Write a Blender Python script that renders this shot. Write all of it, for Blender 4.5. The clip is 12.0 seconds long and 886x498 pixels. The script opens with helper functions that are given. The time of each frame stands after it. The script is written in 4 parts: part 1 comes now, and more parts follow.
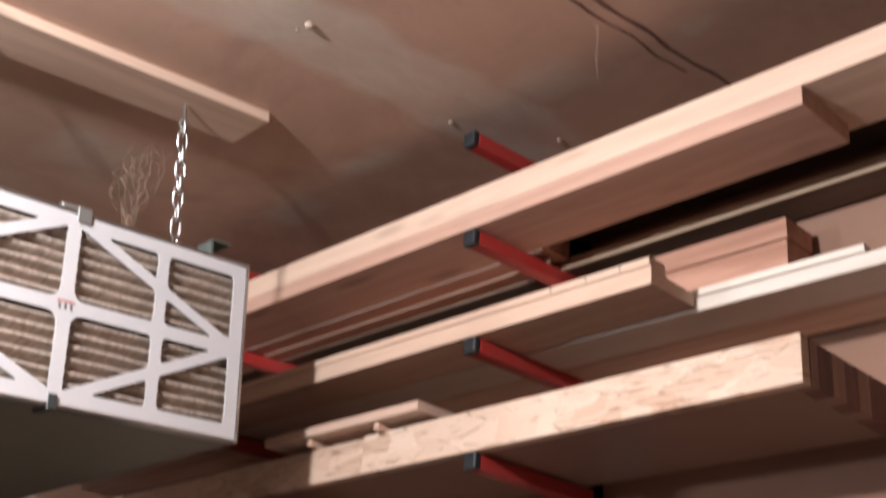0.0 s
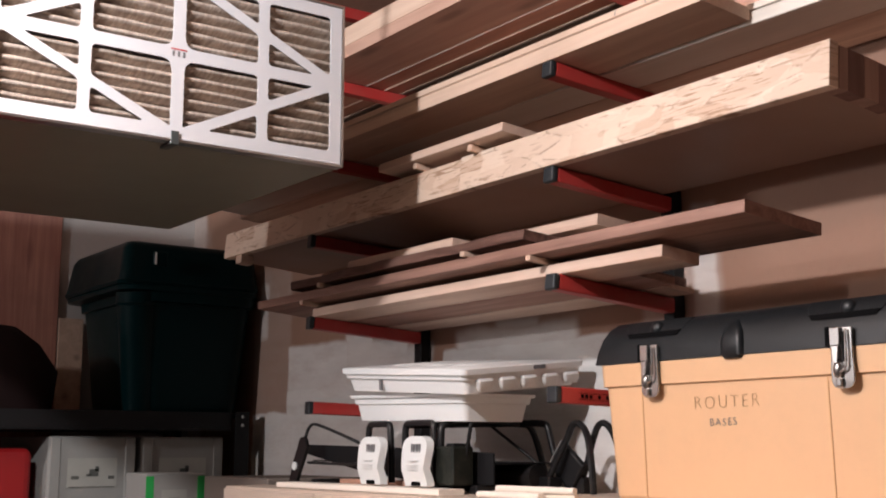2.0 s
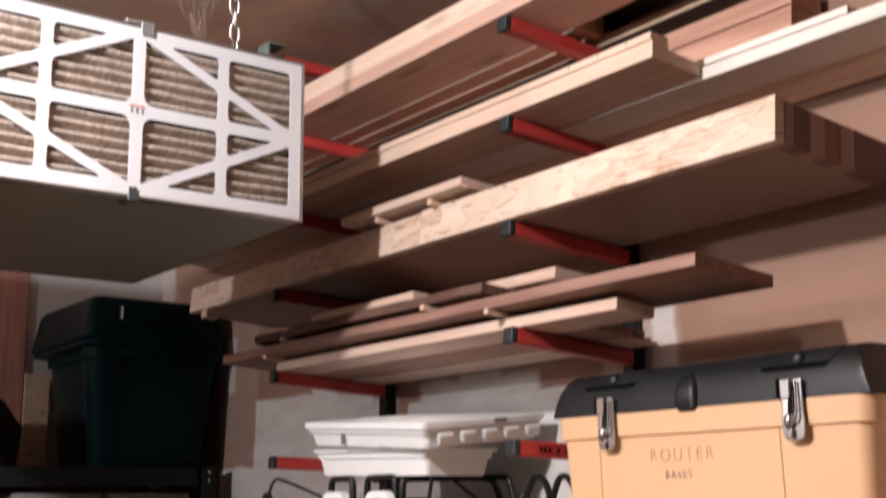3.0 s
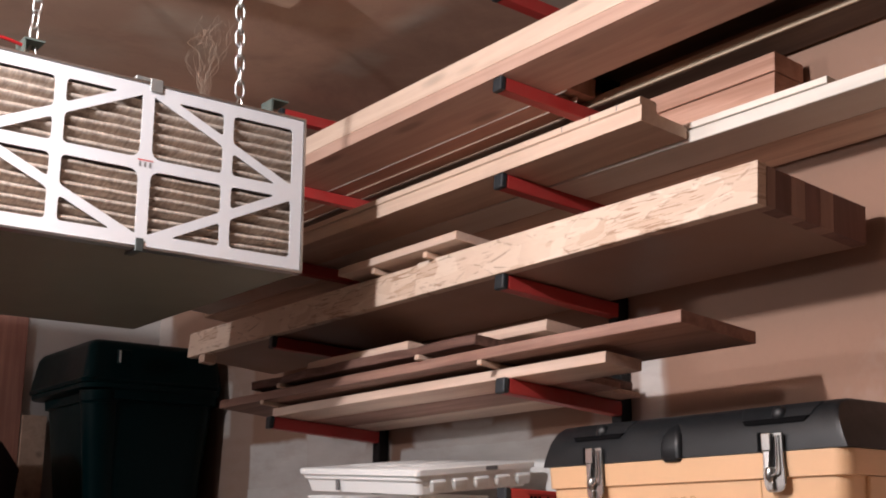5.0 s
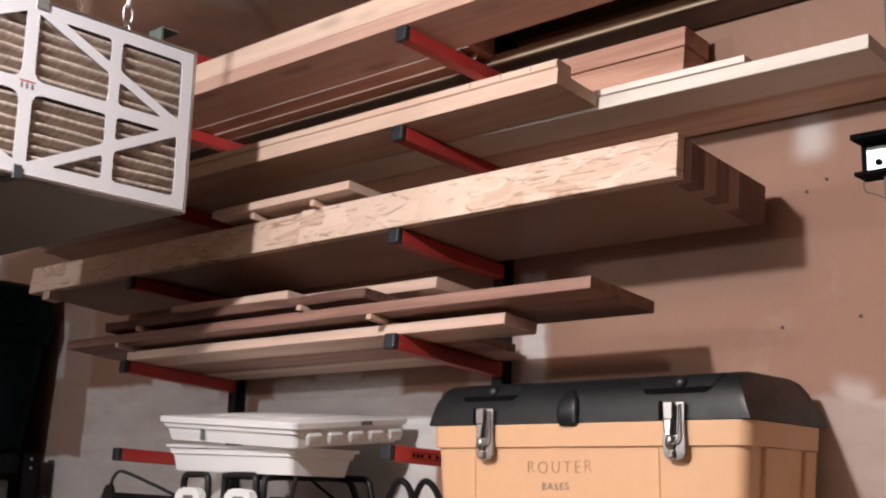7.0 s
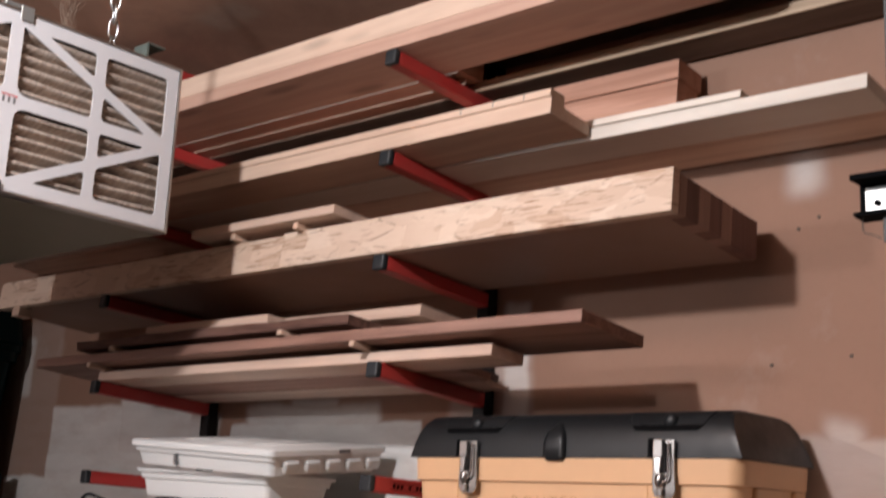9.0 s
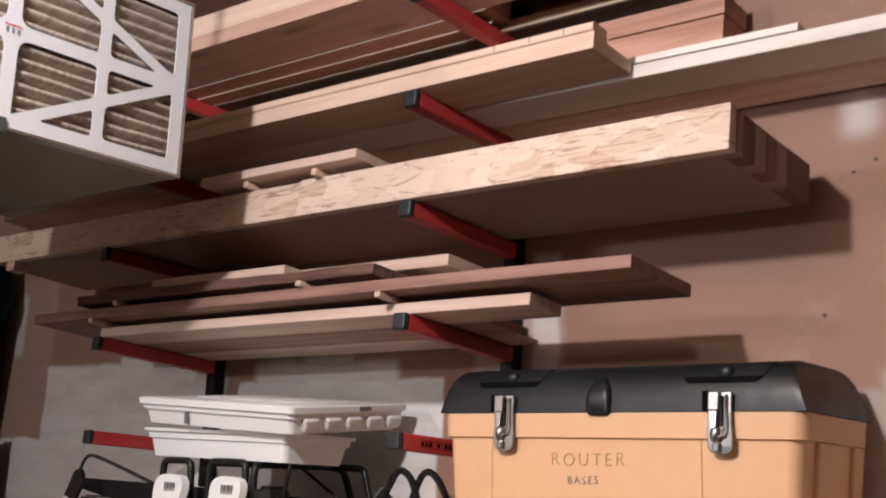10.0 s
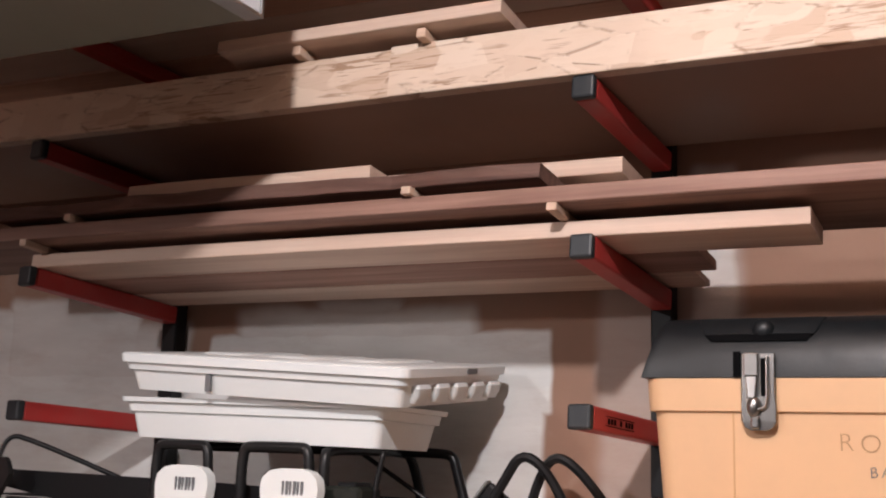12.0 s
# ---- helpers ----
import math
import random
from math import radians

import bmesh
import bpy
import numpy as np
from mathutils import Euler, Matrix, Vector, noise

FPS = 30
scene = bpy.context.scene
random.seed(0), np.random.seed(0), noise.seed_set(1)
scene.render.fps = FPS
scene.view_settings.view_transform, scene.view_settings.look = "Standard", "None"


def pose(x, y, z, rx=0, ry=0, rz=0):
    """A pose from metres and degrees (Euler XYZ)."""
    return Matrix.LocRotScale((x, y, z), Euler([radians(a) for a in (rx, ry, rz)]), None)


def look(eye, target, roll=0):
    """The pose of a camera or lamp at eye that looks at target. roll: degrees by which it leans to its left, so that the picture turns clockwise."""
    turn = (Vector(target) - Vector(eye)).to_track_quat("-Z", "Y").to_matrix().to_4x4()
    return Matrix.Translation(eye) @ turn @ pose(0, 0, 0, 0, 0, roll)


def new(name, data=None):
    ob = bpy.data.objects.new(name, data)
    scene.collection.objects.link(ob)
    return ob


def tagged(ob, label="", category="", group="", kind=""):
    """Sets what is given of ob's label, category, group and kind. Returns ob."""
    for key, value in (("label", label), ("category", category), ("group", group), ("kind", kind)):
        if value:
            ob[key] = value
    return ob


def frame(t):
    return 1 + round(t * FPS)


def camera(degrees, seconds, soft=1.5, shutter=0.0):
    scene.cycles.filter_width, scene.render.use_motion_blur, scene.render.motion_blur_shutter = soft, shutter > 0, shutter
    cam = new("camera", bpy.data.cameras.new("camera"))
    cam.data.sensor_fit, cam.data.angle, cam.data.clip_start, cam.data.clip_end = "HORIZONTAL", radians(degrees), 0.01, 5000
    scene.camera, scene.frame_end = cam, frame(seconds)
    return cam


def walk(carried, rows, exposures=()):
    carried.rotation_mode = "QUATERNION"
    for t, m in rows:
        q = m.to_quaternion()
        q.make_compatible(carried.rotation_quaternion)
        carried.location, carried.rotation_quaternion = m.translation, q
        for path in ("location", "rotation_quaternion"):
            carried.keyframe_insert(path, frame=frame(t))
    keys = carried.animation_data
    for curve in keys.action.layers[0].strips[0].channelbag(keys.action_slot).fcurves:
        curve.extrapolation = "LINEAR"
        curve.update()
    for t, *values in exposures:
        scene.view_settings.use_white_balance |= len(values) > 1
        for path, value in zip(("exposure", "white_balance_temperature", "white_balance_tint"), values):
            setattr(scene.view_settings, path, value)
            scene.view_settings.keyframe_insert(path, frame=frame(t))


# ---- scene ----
cam = camera(40.3, 12.0, soft=1.9, shutter=0.5)
PATH = [
    (0, (1.273, -1.601, 1.465), (-0.043, -0.294, 2.214), 0.4),
    (0.5, (1.297, -1.631, 1.462), (-0.047, -0.268, 2.044), 0.2),
    (1, (1.421, -1.618, 1.443), (-0.037, -0.359, 1.981), 1.5),
    (1.5, (1.49, -1.601, 1.414), (-0.075, -0.416, 1.796), 1.0),
    (2, (1.513, -1.585, 1.401), (-0.089, -0.433, 1.726), -0.0),
    (2.5, (1.526, -1.563, 1.394), (-0.072, -0.401, 1.705), -0.7),
    (3, (1.543, -1.56, 1.405), (-0.028, -0.391, 1.812), -0.5),
    (3.2, (1.555, -1.571, 1.414), (-0.011, -0.415, 1.874), -0.6),
    (4.8, (1.597, -1.604, 1.406), (0.079, -0.397, 1.895), 0.2),
    (5, (1.596, -1.609, 1.408), (0.046, -0.437, 1.883), 0.1),
    (5.5, (1.548, -1.641, 1.409), (0.01, -0.446, 1.867), 0.4),
    (6, (1.505, -1.667, 1.423), (0.031, -0.391, 1.871), 1.1),
    (6.5, (1.47, -1.698, 1.417), (0.078, -0.333, 1.864), 2.1),
    (7, (1.456, -1.702, 1.416), (0.116, -0.273, 1.82), 1.7),
    (7.2, (1.449, -1.704, 1.415), (0.124, -0.259, 1.81), 1.9),
    (8.8, (1.422, -1.695, 1.435), (0.134, -0.244, 1.917), 3.0),
    (9, (1.409, -1.708, 1.434), (0.118, -0.245, 1.872), 2.8),
    (9.5, (1.352, -1.714, 1.418), (0.053, -0.245, 1.81), 2.6),
    (10, (1.27, -1.679, 1.417), (0.005, -0.18, 1.807), 2.6),
    (10.5, (1.09, -1.511, 1.41), (-0.256, -0.06, 1.697), 0.7),
    (11, (0.836, -1.491, 1.378), (-0.55, -0.067, 1.605), 2.1),
    (11.5, (0.584, -1.518, 1.403), (-0.485, 0.137, 1.746), 0.3),
    (12, (0.451, -1.515, 1.429), (-0.42, 0.25, 1.785), 1.9),
]
walk(cam, [(t, look(eye, target, roll)) for t, eye, target, roll in PATH], exposures=[(0, -0.08), (0.5, -0.34), (1, -0.32), (1.5, -0.23), (2.5, 0.05), (3.0, 0.1), (3.2, 0.02), (5, -0.12), (6, -0.07), (7, -0.13), (9, -0.33), (9.5, -0.18), (10.5, -0.21), (11, -0.32), (12, -0.14)])

# ---- light: two bare bulbs hung in the garage behind the camera ----
world = bpy.data.worlds.new("garage_night")
world.use_nodes = True
world.node_tree.nodes["Background"].inputs[0].default_value = (0.02, 0.017, 0.015, 1)
world.node_tree.nodes["Background"].inputs[1].default_value = 0.3
scene.world = world


def bulb(name, place, watts, radius, colour):
    data = bpy.data.lights.new(name, "POINT")
    data.energy, data.shadow_soft_size, data.color = watts, radius, colour
    ob = new(name, data)
    ob.location = place
    return ob


bulb("main_bulb", (0.34, -1.74, 2.31), 99.0, 0.035, (1.0, 0.968, 0.997))
bulb("far_bulb", (-1.02, -3.1, 2.25), 72.0, 0.05, (1.0, 0.968, 0.997))
scene.view_settings.exposure = 0.0


ARM_TOP = [2.413, 2.233, 2.049, 1.866, 1.685, 1.500]  # tops of the rack arms at their front ends


# ---- materials ----
class Nodes:
    """A small writer of node materials."""

    def __init__(self, name, rough=0.6, metal=0.0, spec=0.5):
        self.mat = bpy.data.materials.new(name)
        self.mat.use_nodes = True
        self.tree = self.mat.node_tree
        self.bsdf = self.tree.nodes["Principled BSDF"]
        self.bsdf.inputs["Roughness"].default_value = rough
        self.bsdf.inputs["Metallic"].default_value = metal
        self.bsdf.inputs["Specular IOR Level"].default_value = spec
        self.coord = self.tree.nodes.new("ShaderNodeTexCoord").outputs["Object"]

    def node(self, kind, **values):
        n = self.tree.nodes.new(kind)
        for key, v in values.items():
            n.inputs[key.replace("_", " ")].default_value = v
        return n

    def link(self, a, b):
        self.tree.links.new(a, b)

    def scaled(self, scale, rot=(0, 0, 0), shift=None, source=None):
        m = self.node("ShaderNodeMapping")
        m.inputs["Scale"].default_value = scale
        m.inputs["Rotation"].default_value = rot
        self.link(source or self.coord, m.inputs["Vector"])
        if shift is not None:
            self.link(shift, m.inputs["Location"])
        return m.outputs["Vector"]

    def random_shift(self):
        info = self.node("ShaderNodeObjectInfo")
        mul = self.node("ShaderNodeMath")
        mul.operation = "MULTIPLY"
        mul.inputs[1].default_value = 37.0
        self.link(info.outputs["Random"], mul.inputs[0])
        c = self.node("ShaderNodeCombineXYZ")
        for k in range(3):
            self.link(mul.outputs[0], c.inputs[k])
        return c.outputs[0], info.outputs["Random"]

    def noise(self, vec, scale, detail=4.0, rough=0.6, distort=0.0):
        n = self.node("ShaderNodeTexNoise", Scale=scale, Detail=detail, Roughness=rough, Distortion=distort)
        self.link(vec, n.inputs["Vector"])
        return n.outputs["Fac"]

    def ramp(self, fac, stops):
        r = self.node("ShaderNodeValToRGB")
        e = r.color_ramp.elements
        while len(e) < len(stops):
            e.new(0.5)
        for el, (p, c) in zip(e, stops):
            el.position, el.color = p, (*c, 1) if len(c) == 3 else c
        self.link(fac, r.inputs["Fac"])
        return r.outputs["Color"]

    def grey(self, fac, lo, hi):
        return self.ramp(fac, [(lo, (0, 0, 0)), (hi, (1, 1, 1))])

    def mix(self, fac, a, b, mode="MIX"):
        m = self.tree.nodes.new("ShaderNodeMix")
        m.data_type, m.blend_type = "RGBA", mode
        for sock, v in ((m.inputs[0], fac), (m.inputs[6], a), (m.inputs[7], b)):
            if isinstance(v, (int, float)):
                sock.default_value = v
            elif isinstance(v, tuple):
                sock.default_value = (*v, 1)
            else:
                self.link(v, sock)
        return m.outputs[2]

    def math(self, op, a, b=0.0):
        m = self.tree.nodes.new("ShaderNodeMath")
        m.operation = op
        for sock, v in zip(m.inputs, (a, b)):
            if isinstance(v, (int, float)):
                sock.default_value = v
            else:
                self.link(v, sock)
        return m.outputs[0]

    def done(self, colour, height=None, bump=0.2, dist=0.002, rough=None):
        if isinstance(colour, tuple):
            self.bsdf.inputs["Base Color"].default_value = (*colour, 1)
        else:
            self.link(colour, self.bsdf.inputs["Base Color"])
        if height is not None:
            b = self.node("ShaderNodeBump", Strength=bump, Distance=dist)
            self.link(height, b.inputs["Height"])
            self.link(b.outputs[0], self.bsdf.inputs["Normal"])
        if rough is not None:
            self.link(rough, self.bsdf.inputs["Roughness"])
        return self.mat


def faded(c, g=0.06, b=0.15):
    """The same colour, greyed a little towards rose."""
    return (c[0], c[1] + g * (c[0] - c[1]), c[2] + b * (c[0] - c[2]))


def wood(name, light, dark, rough=0.6, axis=0, knots=0.0, ring=9.0, calm=0.0):
    """Sawn wood with grain along one axis, a tone of its own for each board."""
    light, dark = faded(light), faded(dark)
    dark = tuple(d + calm * (a - d) for a, d in zip(light, dark))
    n = Nodes(name, rough, spec=0.3)
    shift, rnd = n.random_shift()
    s = [16.0, 16.0, 16.0]
    s[axis] = 0.9
    v = n.scaled(tuple(s), shift=shift)
    broad = n.noise(v, ring / 4, 3, 0.55, 0.8)
    s2 = [260.0, 260.0, 260.0]
    s2[axis] = 9.0
    fine = n.noise(n.scaled(tuple(s2), shift=shift), 1.0, 3, 0.6)
    mid = tuple(0.5 * (a + b) for a, b in zip(light, dark))
    c = n.ramp(broad, [(0.3, dark), (0.46, mid), (0.6, light), (0.75, tuple(min(1, 1.08 * a) for a in light))])
    c = n.mix(n.math("MULTIPLY", n.grey(fine, 0.45, 0.75), 0.45), c, dark)
    blot = n.noise(n.scaled((2, 5, 5), shift=shift), 2.0, 3)
    c = n.mix(n.math("MULTIPLY", n.grey(blot, 0.5, 0.75), 0.35 - 0.15 * calm), c, tuple(0.72 * a for a in mid))
    if knots:
        vo = n.node("ShaderNodeTexVoronoi", Scale=1.0)
        sk = [14.0, 14.0, 14.0]
        sk[axis] = 3.2
        n.link(n.scaled(tuple(sk), shift=shift), vo.inputs["Vector"])
        k = n.ramp(vo.outputs["Distance"], [(0.08, (1, 1, 1)), (0.2, (0, 0, 0))])
        c = n.mix(n.math("MULTIPLY", k, knots), c, tuple(0.35 * a for a in dark))
    tone = n.math("ADD", n.math("MULTIPLY", rnd, 0.24), 0.88)
    g = n.tree.nodes.new("ShaderNodeHueSaturation")
    n.link(tone, g.inputs["Value"])
    n.link(c, g.inputs["Color"])
    return n.done(g.outputs[0], fine, 0.25, 0.0012)


def strand_board(name):
    """Pressed flakes of pale wood, seen on edge."""
    n = Nodes(name, 0.62, spec=0.3)
    shift, rnd = n.random_shift()
    warp = n.node("ShaderNodeTexNoise", Scale=9.0, Detail=2.0)
    n.link(n.coord, warp.inputs["Vector"])
    w = n.mix(0.008, n.coord, warp.outputs["Color"])
    layers = []
    for rot, sc in ((0.55, (9, 9, 34)), (-0.8, (10, 10, 30)), (0.15, (7, 7, 44))):
        vo = n.node("ShaderNodeTexVoronoi", Scale=1.0)
        m = n.scaled(sc, (0, rot, 0), source=w)
        n.link(m, vo.inputs["Vector"])
        vd = n.tree.nodes.new("ShaderNodeTexVoronoi")
        vd.feature = "DISTANCE_TO_EDGE"
        vd.inputs["Scale"].default_value = 1.0
        n.link(m, vd.inputs["Vector"])
        s = n.tree.nodes.new("ShaderNodeSeparateColor")
        n.link(vo.outputs["Color"], s.inputs[0])
        layers.append((s.outputs[0], vd.outputs["Distance"]))
    pick = n.noise(n.scaled((7, 7, 13)), 1.0, 2)
    first, second = n.grey(pick, 0.47, 0.48), n.grey(pick, 0.56, 0.57)
    tone = n.mix(first, layers[0][0], n.mix(second, layers[1][0], layers[2][0]))
    edge = n.mix(first, layers[0][1], n.mix(second, layers[1][1], layers[2][1]))
    c = n.ramp(tone, [(0.0, (0.58, 0.42, 0.31)), (0.2, (0.66, 0.51, 0.40)), (0.6, (0.71, 0.565, 0.45)), (1.0, (0.76, 0.63, 0.52))])
    gap = n.math("MULTIPLY", n.ramp(edge, [(0.0, (1, 1, 1)), (0.045, (0, 0, 0))]), n.grey(n.noise(n.coord, 17.0, 4, 0.7), 0.49, 0.58))
    c = n.mix(n.math("MULTIPLY", gap, 0.8), c, (0.30, 0.185, 0.12))
    lines = None
    for rot, sc, low in ((0.6, (11, 11, 170), 0.585), (-0.8, (12, 12, 160), 0.595), (0.2, (9, 9, 190), 0.61)):
        one = n.grey(n.noise(n.scaled(sc, (0, rot, 0), source=w), 1.0, 3, 0.6, 0.4), low, low + 0.05)
        lines = one if lines is None else n.math("MAXIMUM", lines, one)
    streak = n.math("MULTIPLY", lines, n.grey(n.noise(n.coord, 7.0, 3), 0.47, 0.58))
    c = n.mix(n.math("MULTIPLY", streak, 0.92), c, (0.36, 0.22, 0.14))
    fine = n.noise(n.scaled((30, 160, 160), (0, 0.4, 0)), 1.0, 4)
    c = n.mix(n.math("MULTIPLY", n.grey(fine, 0.5, 0.75), 0.22), c, (0.55, 0.39, 0.27))
    return n.done(c, n.math("SUBTRACT", tone, gap), 0.5, 0.0015)


def paint(name, colour, rough=0.5, metal=0.0, var=0.12, bump=0.1, scale=30.0, dust=0.0, spec=0.5):
    n = Nodes(name, rough, metal, spec)
    a = n.noise(n.coord, scale, 5)
    b = n.noise(n.coord, scale * 0.13, 3)
    c = n.mix(n.math("MULTIPLY", a, var * 2), colour, tuple(0.7 * x for x in colour))
    c = n.mix(n.math("MULTIPLY", n.grey(b, 0.4, 0.7), var * 2), c, tuple(min(1, 1.18 * x) for x in colour))
    if dust:
        c = n.mix(n.math("MULTIPLY", n.grey(n.noise(n.coord, scale * 0.5, 6, 0.7), 0.45, 0.75), dust), c, (0.32, 0.25, 0.19))
    r = n.ramp(b, [(0.3, (rough * 0.85,) * 3), (0.7, (min(1, rough * 1.15),) * 3)])
    return n.done(c, a, bump, 0.0006, r)


def plaster_board(name, axes, patches, paper=(0.335, 0.202, 0.146), mud=(0.80, 0.79, 0.765), wander=0.036, patchy=0.0):
    """Bare drywall: tan paper, scuffs, and trowelled joint compound in given ranges along two axes (a0, a1, b0, b1, edge, amount)."""
    n = Nodes(name, 0.85, spec=0.2)
    geo = n.node("ShaderNodeNewGeometry")
    pos = geo.outputs["Position"]
    wob = n.node("ShaderNodeTexNoise", Scale=7.0, Detail=3.0)
    n.link(pos, wob.inputs["Vector"])
    sub = n.tree.nodes.new("ShaderNodeVectorMath")
    sub.operation = "SUBTRACT"
    n.link(wob.outputs["Color"], sub.inputs[0])
    sub.inputs[1].default_value = (0.5, 0.5, 0.5)
    mul = n.tree.nodes.new("ShaderNodeVectorMath")
    mul.operation = "SCALE"
    n.link(sub.outputs[0], mul.inputs[0])
    mul.inputs["Scale"].default_value = wander
    add = n.tree.nodes.new("ShaderNodeVectorMath")
    n.link(pos, add.inputs[0])
    n.link(mul.outputs[0], add.inputs[1])
    sep = n.tree.nodes.new("ShaderNodeSeparateXYZ")
    n.link(add.outputs[0], sep.inputs[0])
    a, b = sep.outputs[axes[0]], sep.outputs[axes[1]]

    def step(v, at, edge, up):
        m = n.tree.nodes.new("ShaderNodeMapRange")
        m.interpolation_type = "SMOOTHSTEP"
        n.link(v, m.inputs["Value"])
        m.inputs["From Min"].default_value, m.inputs["From Max"].default_value = at - edge, at + edge
        m.inputs["To Min"].default_value, m.inputs["To Max"].default_value = (0, 1) if up else (1, 0)
        return m.outputs[0]

    total = 0.0
    for a0, a1, b0, b1, edge, amount in patches:
        m = n.math("MULTIPLY", n.math("MULTIPLY", step(a, a0, edge, True), step(a, a1, edge, False)),
                   n.math("MULTIPLY", step(b, b0, edge, True), step(b, b1, edge, False)))
        m = n.math("MULTIPLY", m, amount)
        total = n.math("MAXIMUM", total, m)
    big = n.noise(pos, 1.7, 4)
    fine = n.noise(pos, 60.0, 4)
    smear = n.noise(n.scaled((3, 3, 14), source=pos), 2.0, 4)
    c = n.ramp(big, [(0.3, tuple(0.88 * x for x in paper)), (0.5, paper), (0.72, tuple(1.1 * x for x in paper))])
    c = n.mix(n.math("MULTIPLY", n.grey(fine, 0.5, 0.8), 0.15), c, tuple(0.7 * x for x in paper))
    scuff = n.math("MULTIPLY", n.grey(n.noise(pos, 4.2, 5, 0.65), 0.58, 0.74), 0.3)
    c = n.mix(scuff, c, tuple(0.5 * (x + y) for x, y in zip(paper, mud)))
    m2 = n.ramp(smear, [(0.3, tuple(0.86 * x for x in mud)), (0.7, mud)])
    if patchy:
        stain = n.noise(pos, 2.6, 6, 0.7, 0.6)
        c = n.mix(n.math("MULTIPLY", n.grey(stain, 0.46, 0.62), 0.42), c, tuple(0.62 * x for x in paper))
        worn = n.grey(n.noise(n.scaled((5, 2, 5), source=pos), 2.4, 6, 0.72), 0.38, 0.62)
        total = n.math("MULTIPLY", total, n.math("ADD", n.math("MULTIPLY", worn, patchy), 1.0 - patchy))
    else:
        thin = n.grey(n.noise(n.scaled((2, 2, 7), source=pos), 3.2, 6, 0.7), 0.30, 0.52)
        total = n.math("MULTIPLY", total, n.math("ADD", n.math("MULTIPLY", thin, 0.24), 0.76))
    c = n.mix(total, c, m2)
    h = n.math("ADD", n.math("MULTIPLY", fine, 0.3), total)
    return n.done(c, h, 0.25, 0.002)


M_CEDAR = wood("cedar", (0.63, 0.375, 0.25), (0.45, 0.235, 0.15), knots=0.5, calm=0.2)
M_PINE = wood("pine", (0.72, 0.535, 0.375), (0.57, 0.375, 0.24), knots=0.6, calm=0.3)
M_FIR = wood("fir", (0.68, 0.425, 0.28), (0.52, 0.295, 0.175), knots=0.5, calm=0.3)
M_PALE = wood("poplar", (0.83, 0.76, 0.655), (0.73, 0.635, 0.515), ring=6, calm=0.45)
M_MAPLE = wood("maple", (0.70, 0.52, 0.38), (0.56, 0.37, 0.25), ring=7)
M_WALNUT = wood("walnut", (0.17, 0.088, 0.055), (0.065, 0.03, 0.018), ring=14)
M_ROSY = wood("cherry", (0.52, 0.29, 0.17), (0.36, 0.175, 0.085), ring=8)
M_BROWN = wood("brown_oak", (0.37, 0.205, 0.13), (0.22, 0.108, 0.062), ring=10)
M_SHEET = wood("dark_sheet", (0.17, 0.115, 0.07), (0.09, 0.055, 0.033))
M_OLIVE = wood("old_oak", (0.66, 0.50, 0.31), (0.42, 0.29, 0.17))
M_CLEAT = wood("old_pine", (0.62, 0.445, 0.305), (0.48, 0.32, 0.205), knots=0.5, calm=0.2)
M_STICK = wood("stick", (0.72, 0.52, 0.36), (0.55, 0.36, 0.22), axis=1)
M_OSB = strand_board("strand_board")
M_HARDBOARD = paint("hardboard", (0.30, 0.188, 0.140), 0.55, var=0.12, scale=55)
M_ENDS = [wood("end_grain_a", (0.37, 0.225, 0.155), (0.29, 0.165, 0.11), axis=2), wood("end_grain_b", (0.21, 0.105, 0.068), (0.14, 0.065, 0.04), axis=2)]
M_PLY = wood("shop_ply", (0.64, 0.51, 0.385), (0.57, 0.435, 0.315), knots=0.08, ring=3, calm=0.6)
M_KNOTTY = wood("knotty_pine", (0.70, 0.53, 0.38), (0.46, 0.29, 0.18), knots=0.6, ring=5)
M_PLYWALL = wood("red_ply", (0.46, 0.22, 0.13), (0.30, 0.12, 0.07), axis=2, knots=0.4)
M_RED = paint("red_steel", (0.46, 0.036, 0.033), 0.42, var=0.14, dust=0.12)
M_CAP = paint("black_cap", (0.018, 0.022, 0.026), 0.5, dust=0.05)
M_BLACKSTEEL = paint("black_steel", (0.008, 0.008, 0.009), 0.5, spec=0.28)
M_TUBE = paint("black_tube", (0.009, 0.009, 0.010), 0.38, dust=0.03, spec=0.35)
M_TOOLBOX = paint("yellow_plastic", (0.73, 0.462, 0.265), 0.5, var=0.06, scale=40, dust=0.07)
M_LID = paint("charcoal_plastic", (0.0085, 0.0102, 0.0118), 0.42, bump=0.3, scale=260, spec=0.36)
M_SLOT = paint("slot_black", (0.004, 0.004, 0.0045), 0.9, spec=0.05)
# the toolbox's yellow, darkened to paint shade along its moulded lines
M_GROOVE = paint("yellow_shade", (0.62, 0.36, 0.18), 0.6)
M_CHROME = paint("nickel", (0.50, 0.485, 0.47), 0.25, 1.0, var=0.05)
M_STEEL = paint("worn_steel", (0.34, 0.33, 0.32), 0.3, 1.0, var=0.2, scale=80)
M_PENCIL = paint("pencil", (0.46, 0.265, 0.135), 0.7, var=0.35, scale=120)
M_WHITE = paint("white_plastic", (0.85, 0.875, 0.865), 0.36, var=0.03, scale=15)
M_TAG = paint("white_tag", (0.77, 0.79, 0.775), 0.5, var=0.03)
M_INK = paint("grey_ink", (0.16, 0.16, 0.165), 0.6)
M_FRAMEWHITE = paint("filter_frame_white", (0.64, 0.65, 0.675), 0.5, var=0.08, scale=20)
M_HOUSING = paint("housing_beige", (0.215, 0.205, 0.155), 0.45, var=0.08, scale=20)
